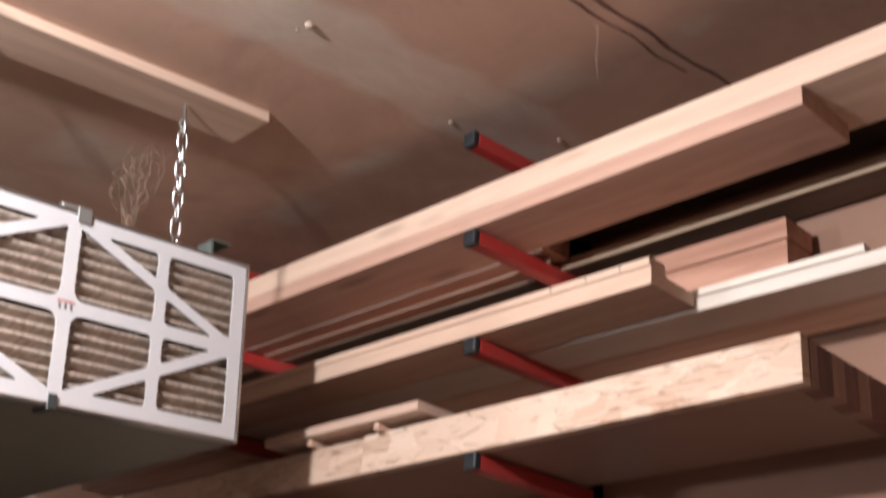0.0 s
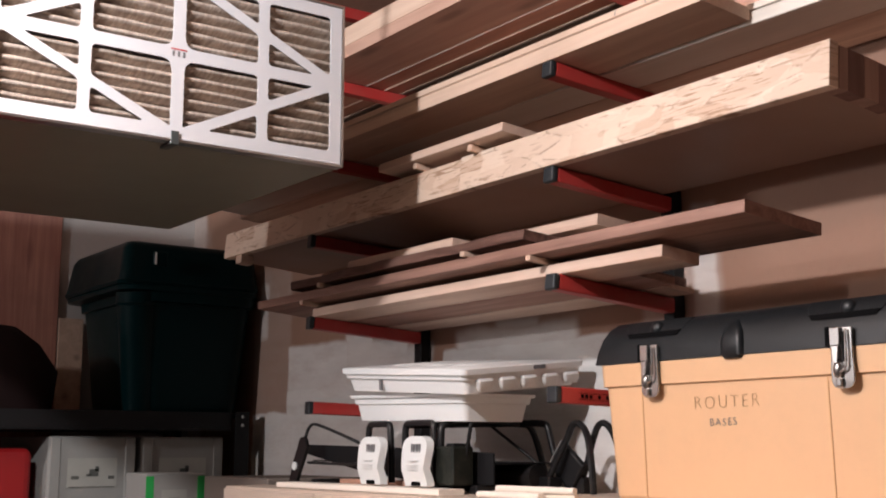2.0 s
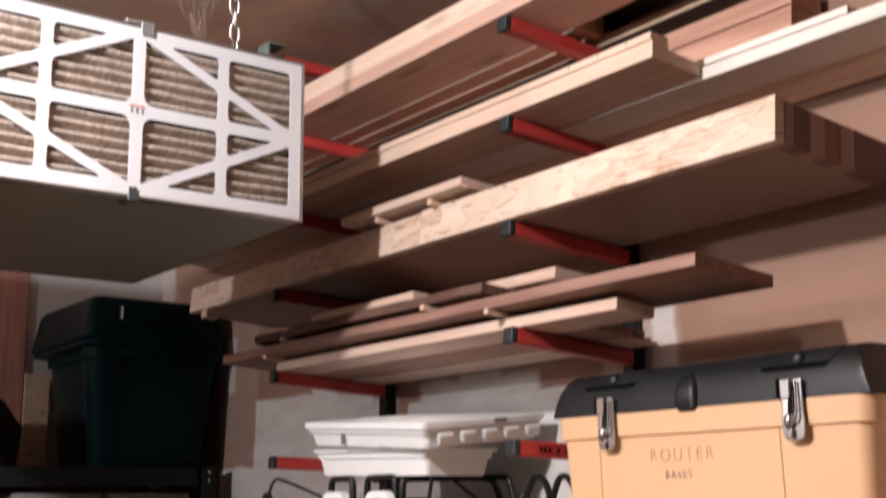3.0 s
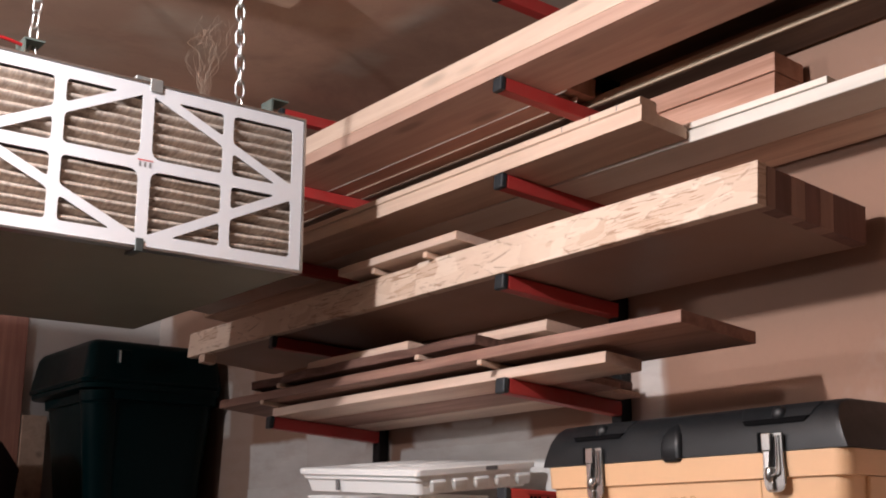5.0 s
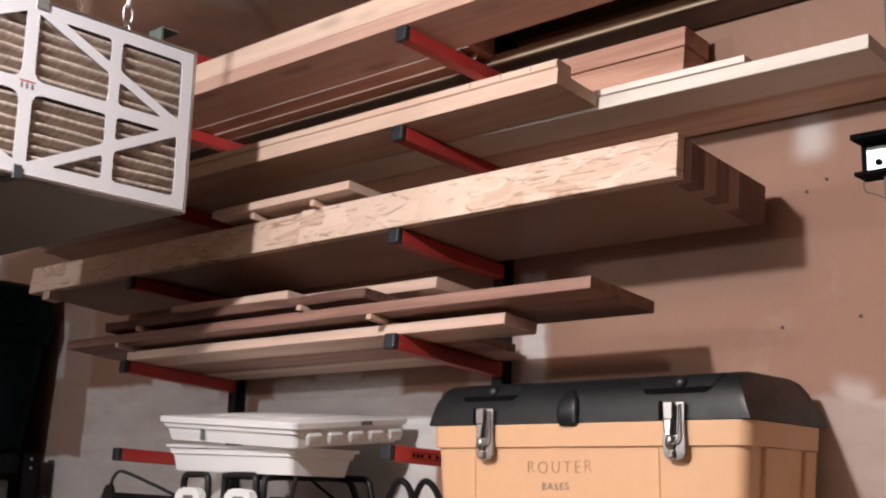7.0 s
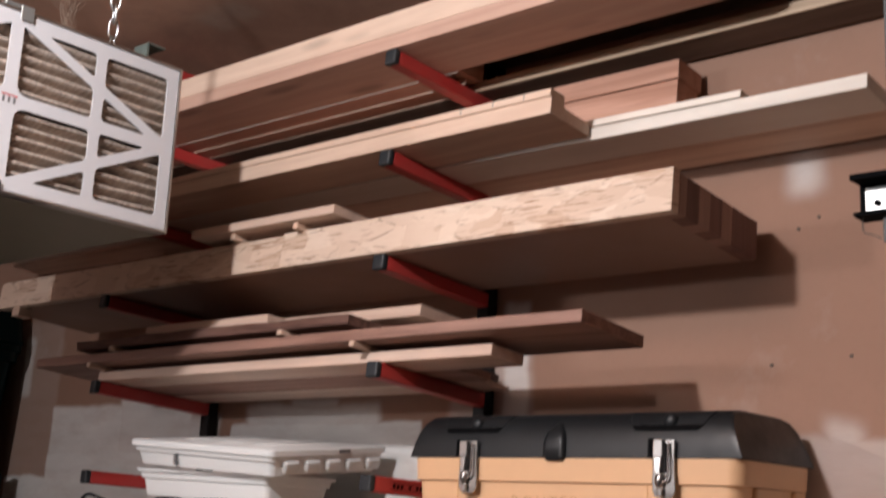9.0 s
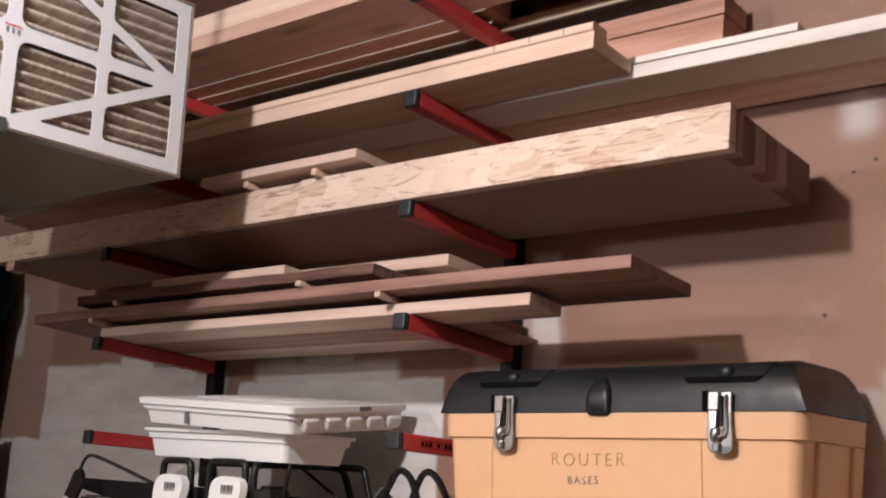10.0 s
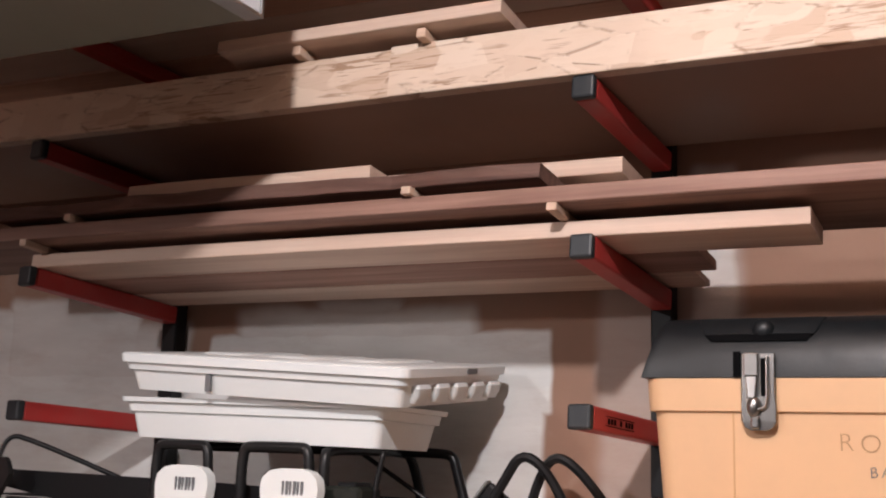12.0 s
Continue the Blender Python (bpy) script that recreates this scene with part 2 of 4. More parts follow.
M_LOGO = paint("logo_red", (0.55, 0.03, 0.03), 0.5)
M_GALV = paint("galvanised", (0.06, 0.068, 0.068), 0.6, 0.2, var=0.2, scale=45)
M_ZINC = paint("zinc_chain", (0.62, 0.62, 0.61), 0.3, 1.0, var=0.1)
M_BRACKET = paint("dark_bracket", (0.085, 0.10, 0.10), 0.45, 0.5, dust=0.1)
M_HANGER = paint("grey_green_bracket", (0.13, 0.165, 0.15), 0.42, 0.3, var=0.15, dust=0.1)
M_CLIP = paint("dull_spring_steel", (0.36, 0.37, 0.36), 0.4, 0.6, var=0.15, dust=0.1)
M_TEAL = paint("teal_tote", (0.0003, 0.0125, 0.0145), 0.36, var=0.05, scale=60, spec=0.12)
M_KRAFT = paint("grey_kraft", (0.20, 0.165, 0.14), 0.8, var=0.15, scale=14)
# white card greyed down, with the shade on the cartons in its colour
M_CARTON = paint("shaded_white_carton", (0.33, 0.33, 0.31), 0.7, var=0.08, scale=12)
M_GREEN = paint("green_tape", (0.03, 0.42, 0.09), 0.45)
M_BLUE = paint("blue_print", (0.06, 0.10, 0.30), 0.6)
M_PICTURE = paint("dark_print", (0.10, 0.105, 0.095), 0.6)
M_MIDPRINT = paint("grey_print", (0.42, 0.42, 0.38), 0.6, var=0.3, scale=60)
M_BAG = paint("dark_cloth", (0.014, 0.007, 0.007), 0.9, spec=0.1)
M_REDCASE = paint("red_case", (0.35, 0.012, 0.015), 0.45)
M_WEB = paint("dusty_web", (0.46, 0.36, 0.28), 0.9)
# colour of the unseen back walls, kept dark so they bounce less light
M_BACKWALL = paint("low_bounce_back", (0.10, 0.08, 0.07), 0.85, var=0.1, scale=9)
M_BENCH = paint("bench_stain", (0.07, 0.05, 0.035), 0.6, var=0.2, scale=12)
# concrete darkened to hold down the bounce into the shadows
M_CONCRETE = paint("concrete", (0.06, 0.055, 0.05), 0.8, var=0.2, scale=8)
M_WHITEWALL = paint("painted_drywall", (0.50, 0.48, 0.46), 0.85, var=0.06, scale=9)
M_BOARD = paint("green_black", (0.010, 0.013, 0.010), 0.5, var=0.5, bump=0.9, scale=110, dust=0.07, spec=0.3)
M_PRINT = paint("faint_print", (0.64, 0.65, 0.64), 0.6)
M_DARK = paint("mesh_black", (0.008, 0.008, 0.009), 0.6, spec=0.2)


def pleat_material():
    n = Nodes("dusty_pleats", 0.95, spec=0.1)
    v = n.noise(n.scaled((40, 160, 40)), 1.0, 4)
    b = n.noise(n.coord, 9.0, 4)
    c = n.ramp(v, [(0.3, (0.31, 0.25, 0.21)), (0.7, (0.60, 0.515, 0.445))])
    c = n.mix(n.math("MULTIPLY", n.grey(b, 0.4, 0.7), 0.45), c, (0.40, 0.33, 0.28))
    return n.done(c, v, 0.6, 0.003)


M_PLEAT = pleat_material()
M_NORTH = plaster_board("bare_drywall_north", (0, 2), [
    (-1.62, -0.140, 0.9, 1.498, 0.006, 1.0),
    (-1.418, -0.138, 0.9, 1.560, 0.006, 1.0),
    (-1.415, -1.10, 1.50, 1.668, 0.008, 0.92),
    (-1.11, -0.83, 1.50, 1.684, 0.010, 0.85),
    (-0.86, -0.735, 1.50, 1.640, 0.014, 0.8),
    (-0.690, -0.127, 1.50, 1.617, 0.005, 1.0),
    (-0.64, -0.24, 1.58, 1.652, 0.014, 0.85),
    (-0.50, -0.36, 1.63, 1.668, 0.012, 0.5),
    (0.060, 0.118, 1.25, 1.83, 0.010, 0.72),
    (-0.062, 0.125, 1.25, 1.80, 0.012, 0.30),
    # no compound: a faint lightening for light that this strip lacks
    (-1.62, -1.40, 1.46, 1.90, 0.012, 0.15),
    (-1.585, -1.535, 1.70, 1.86, 0.014, 0.7),
    (0.618, 0.668, 1.950, 2.010, 0.022, 0.62),
    (-2.1, -1.97, 0.9, 2.44, 0.02, 0.5),
    (0.56, 1.30, 1.3, 1.578, 0.010, 0.42),
    (0.66, 0.72, 1.56, 1.600, 0.018, 0.5),
])
M_CEIL = plaster_board("bare_drywall_ceiling", (0, 1), [
    (-0.050, 0.118, -3.0, 0.1, 0.016, 0.72),
    (0.125, 0.26, -0.345, -0.235, 0.030, 0.42),
    (-0.63, -0.49, -0.74, -0.60, 0.035, 0.60),
    (-0.72, -0.60, -0.66, -0.52, 0.04, 0.3),
    (-0.31, -0.17, -0.33, -0.27, 0.022, 0.55),
    (-0.58, -0.44, -0.30, -0.215, 0.024, 0.5),
    (-0.40, -0.30, -0.50, -0.42, 0.04, 0.22),
    (0.42, 0.47, -0.285, -0.250, 0.015, 0.35),
    (0.47, 0.62, -0.62, -0.36, 0.06, 0.2),
    (-0.95, -0.75, -0.95, -0.70, 0.06, 0.35),
], paper=(0.56, 0.372, 0.285), mud=(0.70, 0.645, 0.555), wander=0.075, patchy=0.55)


# ---- builders ----
def box(bm, x0, x1, y0, y1, z0, z1, bevel=0.0, seg=1):
    made = bmesh.ops.create_cube(bm, size=1.0)["verts"]
    for v in made:
        v.co = Vector((x0 + (v.co.x + 0.5) * (x1 - x0), y0 + (v.co.y + 0.5) * (y1 - y0), z0 + (v.co.z + 0.5) * (z1 - z0)))
    if bevel:
        edges = list({e for v in made for e in v.link_edges})
        bmesh.ops.bevel(bm, geom=edges, offset=bevel, segments=seg, affect="EDGES", profile=0.5)
    return bm


def cube(*a, **k):
    return box(bmesh.new(), *a, **k)


def cyl(bm, a, b, r, n=12, r2=None):
    a, b = Vector(a), Vector(b)
    d = b - a
    q = d.to_track_quat("Z", "Y").to_matrix().to_4x4()
    bmesh.ops.create_cone(bm, cap_ends=True, segments=n, radius1=r, radius2=r if r2 is None else r2, depth=d.length,
                          matrix=Matrix.Translation((a + b) / 2) @ q)
    return bm


def tube(points, r, n=8, closed=False):
    """A round bar bent along given points, corners rounded."""
    pts = [Vector(p) for p in points]
    for _ in range(2):
        out = [] if closed else [pts[0]]
        for i in range(len(pts) - (0 if closed else 1)):
            p, q = pts[i], pts[(i + 1) % len(pts)]
            out += [p.lerp(q, 0.25), p.lerp(q, 0.75)]
        if not closed:
            out.append(pts[-1])
        pts = out
    bm = bmesh.new()
    rings, up = [], Vector((0.123, 0.31, 0.94)).normalized()
    for i, p in enumerate(pts):
        q0 = pts[i - 1] if (i or closed) else p
        q1 = pts[(i + 1) % len(pts)] if (i < len(pts) - 1 or closed) else p
        t = (q1 - q0).normalized()
        up = (up - t * up.dot(t)).normalized()
        s = t.cross(up)
        rings.append([bm.verts.new(p + r * (math.cos(k * math.tau / n) * up + math.sin(k * math.tau / n) * s)) for k in range(n)])
    for i in range(len(rings) - (0 if closed else 1)):
        a, b = rings[i], rings[(i + 1) % len(rings)]
        for k in range(n):
            f = bm.faces.new((a[k], a[(k + 1) % n], b[(k + 1) % n], b[k]))
            f.smooth = True
    if not closed:
        bm.faces.new(rings[0][::-1]), bm.faces.new(rings[-1])
    return bm


def put(bm, m):
    bmesh.ops.transform(bm, matrix=m, verts=bm.verts)
    return bm


def lathe_box(levels, n=6):
    """A box with rounded upright corners and a section that changes with height: rows of (z, x0, x1, y0, y1, radius)."""
    bm = bmesh.new()
    rings = []
    for z, x0, x1, y0, y1, r in levels:
        ring = []
        for cx, cy, a0 in ((x1 - r, y1 - r, 0), (x0 + r, y1 - r, 90), (x0 + r, y0 + r, 180), (x1 - r, y0 + r, 270)):
            for k in range(n + 1):
                a = radians(a0 + 90 * k / n)
                ring.append(bm.verts.new((cx + r * math.cos(a), cy + r * math.sin(a), z)))
        rings.append(ring)
    for a, b in zip(rings, rings[1:]):
        for k in range(len(a)):
            bm.faces.new((a[k], a[(k + 1) % len(a)], b[(k + 1) % len(a)], b[k]))
    bm.faces.new(rings[0][::-1]), bm.faces.new(rings[-1])
    return bm


def base(bm):
    xs, ys, zs = zip(*[v.co for v in bm.verts])
    return Vector(((min(xs) + max(xs)) / 2, (min(ys) + max(ys)) / 2, min(zs)))


def solid(name, bm, material, smooth=False):
    """A mesh object whose origin lies at the foot of its shape."""
    o = base(bm)
    bmesh.ops.translate(bm, vec=-o, verts=bm.verts)
    bmesh.ops.recalc_face_normals(bm, faces=bm.faces)
    if smooth:
        for f in bm.faces:
            f.smooth = True
    me = bpy.data.meshes.new(name)
    bm.to_mesh(me)
    bm.free()
    if smooth:
        me.set_sharp_from_angle(angle=radians(35))
    me.materials.append(material)
    ob = new(name, me)
    ob.location = o
    return ob


def thing(name, place, label, category, group=""):
    ob = new(name)
    ob.location = place
    ob.empty_display_size = 0.05
    return tagged(ob, label, category, group)


def spot(ob):
    return ob.location + (spot(ob.parent) if ob.parent else Vector((0, 0, 0)))


def part(name, bm, material, parent, label="", smooth=False):
    ob = solid(name, bm, material, smooth)
    ob.parent = parent
    ob.location = ob.location - spot(parent)
    return tagged(ob, label)


def structure(name, bm, material, label, category):
    return tagged(solid(name, bm, material), label, category, kind="structure")


def plank_mesh(x0, x1, y0, y1, z0, z1, warp=0.0012, bevel=0.0011, seed=0.0, live=0.0):
    """A sawn board along x: eased edges, a slight bow, saw-rough ends."""
    bm = bmesh.new()
    n = max(6, int((x1 - x0) / 0.06))
    prof = [(y0 + bevel, z0), (y1 - bevel, z0), (y1, z0 + bevel), (y1, z1 - bevel), (y1 - bevel, z1), (y0 + bevel, z1), (y0, z1 - bevel), (y0, z0 + bevel)]
    rings = []
    for i in range(n + 1):
        x = x0 + (x1 - x0) * i / n
        dz = warp * noise.noise(Vector((x * 1.3 + seed, seed * 3.1, 0)))
        dy = 1.5 * warp * noise.noise(Vector((x * 1.1 + seed, seed * 5.7, 4)))
        ring = []
        for k, (y, z) in enumerate(prof):
            e = 0.0
            if live and y < (y0 + y1) / 2:
                e = live * (noise.noise(Vector((x * 9 + seed, 2 * z, 1))) + 0.6 * noise.noise(Vector((x * 31, z * 40, seed))))
            ring.append(bm.verts.new((x + 0.0006 * noise.noise(Vector((y * 90, z * 90, seed + i))), y + dy + e, z + dz)))
        rings.append(ring)
    for a, b in zip(rings, rings[1:]):
        for k in range(8):
            bm.faces.new((a[k], a[(k + 1) % 8], b[(k + 1) % 8], b[k]))
    bm.faces.new(rings[0][::-1]), bm.faces.new(rings[-1])
    return bm


LEAN = radians(-5.3)


def lean(bm):
    """Tips a piece that lies on the rack back towards the wall with the arms, about the arms' front edge."""
    low = min(v.co.z for v in bm.verts)
    tops = [z for z in ARM_TOP if z <= low + 0.03]
    if low > 1.6 and tops:
        p = Vector((0, -0.29, max(tops)))
        put(bm, Matrix.Translation(p) @ Matrix.Rotation(LEAN, 4, "X") @ Matrix.Translation(-p))
    return bm


def board(name, label, material, x0, x1, y0, y1, z0, z1, group="boards on the lumber rack", turn=0.0, tip=0.0, **k):
    ob = solid(name, lean(plank_mesh(x0, x1, y0, y1, z0, z1, **k)), material)
    ob.rotation_euler = (0, radians(tip), radians(turn))
    return tagged(ob, label, "board", group)


# ---- the garage ----
FLOOR, CEIL, WEST, EAST, SOUTH = 0.0, 2.44, -2.06, 4.2, -5.2
structure("floor", cube(WEST, EAST, SOUTH, 0, -0.12, FLOOR), M_CONCRETE, "bare concrete garage floor, coloured dark to cut bounced light", "floor")
structure("wall_north", cube(WEST - 0.12, EAST + 0.12, 0.0, 0.12, -0.12, CEIL), M_NORTH, "bare tan drywall patched with white joint compound", "wall")
structure("wall_west", cube(WEST - 0.12, WEST, SOUTH - 0.12, 0, -0.12, CEIL), M_WHITEWALL, "off-white drywall wall behind the metal shelving", "wall")
# unseen walls that close the room; their dark colour deepens the shadows
structure("wall_east", cube(EAST, EAST + 0.12, SOUTH - 0.12, 0, -0.12, CEIL), M_BACKWALL, "plain unseen wall, coloured dark to cut bounced light", "wall")
structure("wall_south", cube(WEST, EAST, SOUTH - 0.12, SOUTH, -0.12, CEIL), M_BACKWALL, "plain unseen wall, coloured dark to cut bounced light", "wall")
structure("ceiling", cube(WEST - 0.12, EAST + 0.12, SOUTH - 0.12, 0.12, CEIL, CEIL + 0.1), M_CEIL, "bare tan drywall ceiling with a taped joint", "ceiling")
tagged(structure("plywood_panel", cube(WEST, WEST + 0.012, -2.6, -0.43, 0.6, 2.3, bevel=0.002), M_PLYWALL, "reddish plywood sheet fixed to the wall", "panel"))

# ---- the lumber rack: two uprights, six arms each ----
W = 0.026


def rack_side(x, skew, low, name_label):
    rack = thing("lumber_rack", (x + W / 2, -0.016, low), name_label, "lumber rack", "uprights of the lumber rack")
    bx = x + skew
    up = cube(bx - 0.001, bx + 0.027, -0.028, -0.001, low, 2.43, bevel=0.002)
    part("upright", up, M_BLACKSTEEL, rack, "black steel upright screwed to the wall")
    for z in ARM_TOP:
        tilt = Matrix.Translation((0, -0.262, z)) @ Matrix.Rotation(LEAN * (0.4 if z < 1.6 else 1.0), 4, "X") @ Matrix.Translation((0, 0.262, -z))
        m = Matrix.Translation((bx + W / 2, -0.028, 0)) @ Matrix.Rotation(-math.atan2(skew, 0.262), 4, "Z") @ tilt
        arm = part("arm", put(cube(-W / 2, W / 2, -0.25, 0.006, z - W, z, bevel=0.0025, seg=2), m), M_RED, rack, "red painted square steel arm")
        part("end_cap", put(cube(-W / 2 - 0.0006, W / 2 + 0.0006, -0.262, -0.2495, z - W - 0.0006, z + 0.0006, bevel=0.003, seg=2), m), M_CAP, arm, "black plastic end cap")
        if z == 1.5 and x > -0.2:
            mark = cube(W / 2, W / 2 + 0.0005, -0.215, -0.13, z - 0.019, z - 0.0182)
            box(mark, W / 2, W / 2 + 0.0005, -0.215, -0.13, z - 0.0088, z - 0.008)
            for y in (-0.208, -0.199, -0.190, -0.172, -0.155, -0.146, -0.137):
                box(mark, W / 2 + 0.0004, W / 2 + 0.0008, y - 0.0028, y + 0.0028, z - 0.0165, z - 0.0105)
            part("maker_mark", put(mark, m), M_SLOT, arm, "dark maker's mark on the red paint")
    return rack


rack_side(0.0, 0.016, 1.40, "red steel lumber rack upright with black-capped arms")
rack_side(-0.815, 0.05, 1.40, "red steel lumber rack upright loaded with boards")

# level two, under the ceiling
board("cedar_board", "thick reddish cedar board with a pale sawn edge", M_FIR, -1.45, 0.617, -0.2898, -0.165, 2.2345, 2.26255, seed=1.0, warp=0.0, bevel=0.0002)
board("pine_board", "long pale pine board lying on the cedar", M_PINE, -1.5, 1.35, -0.291, -0.15, 2.2626, 2.306, seed=2.0, warp=0.0, bevel=0.0002)
board("dark_sheet", "dark wide board lying on top of the pile", M_SHEET, -1.2, 1.6, -0.19, -0.012, 2.3065, 2.320, seed=2.6)
board("cedar_strip", "thin reddish cedar strip with a pale edge", M_CEDAR, -1.3, 0.02, -0.159, -0.118, 2.236, 2.246, seed=3.0)
board("cedar_strip", "thin reddish cedar strip with a pale edge", M_ROSY, -1.3, 0.018, -0.1138, -0.080, 2.235, 2.243, seed=3.5)
# added slivers whose pale colour gives the cedar strips their bright edge lines
for k, y in enumerate((-0.1625, -0.1165, -0.0785)):
    board("edge_strip", "very thin pale strip added for the bright edges of the cedar strips", M_PINE if k else M_PALE, -1.2, 0.06 - 0.02 * k, y, y + (0.0008 if k else 0.0014), 2.2338, 2.2445, seed=30.0 + k, warp=0.0, bevel=0.0003)
board("cherry_board", "reddish brown board on top of the strips", M_ROSY, -1.25, 0.052, -0.150, -0.082, 2.2475, 2.285, seed=4.3)
board("oak_board", "old olive-brown oak board along the wall", M_SHEET, -1.1, 1.7, -0.0755, -0.008, 2.2335, 2.2555, seed=5.0)
# the light on the oak's front edge, put in as a paler strip
board("sapwood_strip", "thin olive strip standing in for the old oak's lit front edge", M_OLIVE, -0.02, 1.7, -0.0805, -0.0762, 2.2337, 2.2530, seed=5.5, warp=0.0, bevel=0.0006)

# level three
TIP = -1.52  # far ends of the longest boards on this level


def profiled(x0, x1, prof):
    """A moulding: one section carried along x."""
    bm = bmesh.new()
    ends = [[bm.verts.new((x, y, z)) for y, z in prof] for x in (x0, 0.5 * (x0 + x1), x1)]
    bm.faces.new(ends[0][::-1]), bm.faces.new(ends[-1])
    for a, b in zip(ends, ends[1:]):
        for k in range(len(prof)):
            bm.faces.new((a[k], a[(k + 1) % len(prof)], b[(k + 1) % len(prof)], b[k]))
    return bm


tick = solid("pine_moulding", lean(profiled(TIP, 0.363, [
    (-0.290, 2.050), (-0.187, 2.050), (-0.186, 2.051), (-0.186, 2.066), (-0.190, 2.0705), (-0.254, 2.0715), (-0.257, 2.076),
    (-0.257, 2.088), (-0.261, 2.0905), (-0.2925, 2.0905), (-0.2945, 2.089), (-0.2945, 2.0785), (-0.2935, 2.0775), (-0.290, 2.0768)])), M_PINE)
tagged(tick, "pale pine moulding with a rebated edge and raised lip", "board", "boards on the lumber rack")
board("poplar_board", "pale whitish poplar board reaching past the rack", M_PALE, TIP + 0.02, 0.812, -0.182, -0.098, 2.0505, 2.072, seed=7.0, tip=0.4)
board("poplar_board", "short pale poplar board lying on another", M_PALE, -0.6, 0.622, -0.178, -0.10, 2.0735, 2.085, seed=7.4, tip=0.4)
board("pine_board", "knotty brown pine board against the wall", M_KNOTTY, TIP - 0.02, 0.86, -0.095, -0.008, 2.050, 2.070, seed=8.0, tip=0.3)
board("pine_board", "thick pine board under the hardwood stack", M_PINE, -1.2, 0.45, -0.092, -0.02, 2.0712, 2.1058, seed=8.6)
board("cherry_board", "rosy brown hardwood board stacked on edge of the pile", M_ROSY, -1.3, 0.464, -0.094, -0.030, 2.1065, 2.168, seed=9.0)
board("cherry_board", "rosy brown hardwood board on top of the pile", M_ROSY, -1.3, 0.466, -0.096, -0.022, 2.1695, 2.203, seed=9.5)

for x in (0.183, 0.250, 0.312):
    part("pencil_tick", lean(cube(x - 0.0007, x + 0.0007, -0.2951, -0.2944, 2.0795, 2.0895)), M_INK, tick, "dark pencil tick")

# level four: the torsion box and a small stick pile
slab = thing("torsion_box", (-0.32, -0.165, 1.868), "long flat strand-board torsion box with solid wood ends", "panel")
part("core", lean(cube(-1.218, 0.553, -0.273, -0.045, 1.8715, 1.925)), M_HARDBOARD, slab)
part("bottom_skin", lean(cube(-1.222, 0.574, -0.288, -0.040, 1.868, 1.8712)), M_HARDBOARD, slab, "smooth brown hardboard skin")
part("top_skin", lean(cube(-1.222, 0.574, -0.288, -0.040, 1.9252, 1.928)), M_HARDBOARD, slab, "smooth brown hardboard skin")
for a, b, front, top in ((-1.222, -0.235, -0.2912, 1.9285), (-0.2345, 0.5765, -0.2925, 1.9315)):
    part("edge_strip", lean(plank_mesh(a, b, front, -0.2735, 1.8665, top, warp=0.0006, seed=a)), M_OSB, slab, "pale strand-board edge strip")
ys = [-0.290, -0.255, -0.221, -0.189, -0.154, -0.122, -0.043]
for k in range(6):
    part("end_block", lean(cube(0.5535, 0.578 + 0.0003 * (k % 3), ys[k] + (0.017 if k == 0 else 0.0003), ys[k + 1], 1.8678, 1.9275, bevel=0.0004)), M_ENDS[(0, 1, 0, 1, 0, 1)[k]], slab, "dark end-grain block")
for x in (-0.36, -0.185):
    s = solid("sticker", lean(cube(x - 0.006, x + 0.006, -0.312, -0.06, 1.929, 1.941, bevel=0.001)), M_STICK)
    tagged(s, "thin square wooden sticker under a board", "stick", "stickers between boards")
board("short_board", "short pale board resting on two stickers", M_MAPLE, -0.475, -0.078, -0.322, -0.235, 1.942, 1.958, seed=11.0)
board("cedar_board", "reddish board lying on the torsion box", M_CEDAR, -1.30, -0.45, -0.215, -0.06, 1.9295, 1.948, seed=11.5)
tagged(solid("sticker", lean(cube(-1.16, -1.13, -0.288, -0.255, 1.846, 1.8665, bevel=0.001)), M_STICK), "short wooden block under the torsion box", "stick", "stickers between boards")

# level five: drying hardwood
board("maple_plank", "pale maple plank with a bright sawn edge", M_MAPLE, -0.80, 0.254, -0.276, -0.195, 1.686, 1.7045, seed=12.0)
board("cherry_plank", "thin wide brown plank on the lowest loaded arms", M_BROWN, -0.78, 0.118, -0.192, -0.105, 1.686, 1.698, seed=12.5)
board("cherry_plank", "thin brown plank beside the wall", M_MAPLE, -0.80, 0.092, -0.102, -0.03, 1.686, 1.694, seed=12.8)
board("walnut_plank", "short brown plank in the drying stack", M_WALNUT, -0.7, 0.082, -0.11, -0.04, 1.699, 1.713, seed=13.0)
for x in (-0.78, -0.012):
    tagged(solid("sticker", lean(cube(x - 0.006, x + 0.006, -0.318, -0.115, 1.7052, 1.7142, bevel=0.001)), M_STICK), "thin square wooden sticker between two planks", "stick", "stickers between boards")
board("walnut_plank", "long brown plank with a lighter sawn edge", M_BROWN, -0.99, 0.443, -0.314, -0.148, 1.7148, 1.7335, seed=14.0)
for x in (-0.70, -0.19):
    tagged(solid("sticker", lean(cube(x - 0.006, x + 0.006, -0.325, -0.10, 1.734, 1.7435, bevel=0.001)), M_STICK), "thin square wooden sticker between two planks", "stick", "stickers between boards")
board("live_edge_board", "dark walnut board with a rough live edge", M_WALNUT, -0.84, -0.028, -0.318, -0.235, 1.744, 1.762, seed=15.0, live=0.009)
board("offcut", "short pale live-edge offcut on the walnut", M_MAPLE, -0.62, -0.252, -0.304, -0.225, 1.7635, 1.783, seed=16.0, live=0.006)
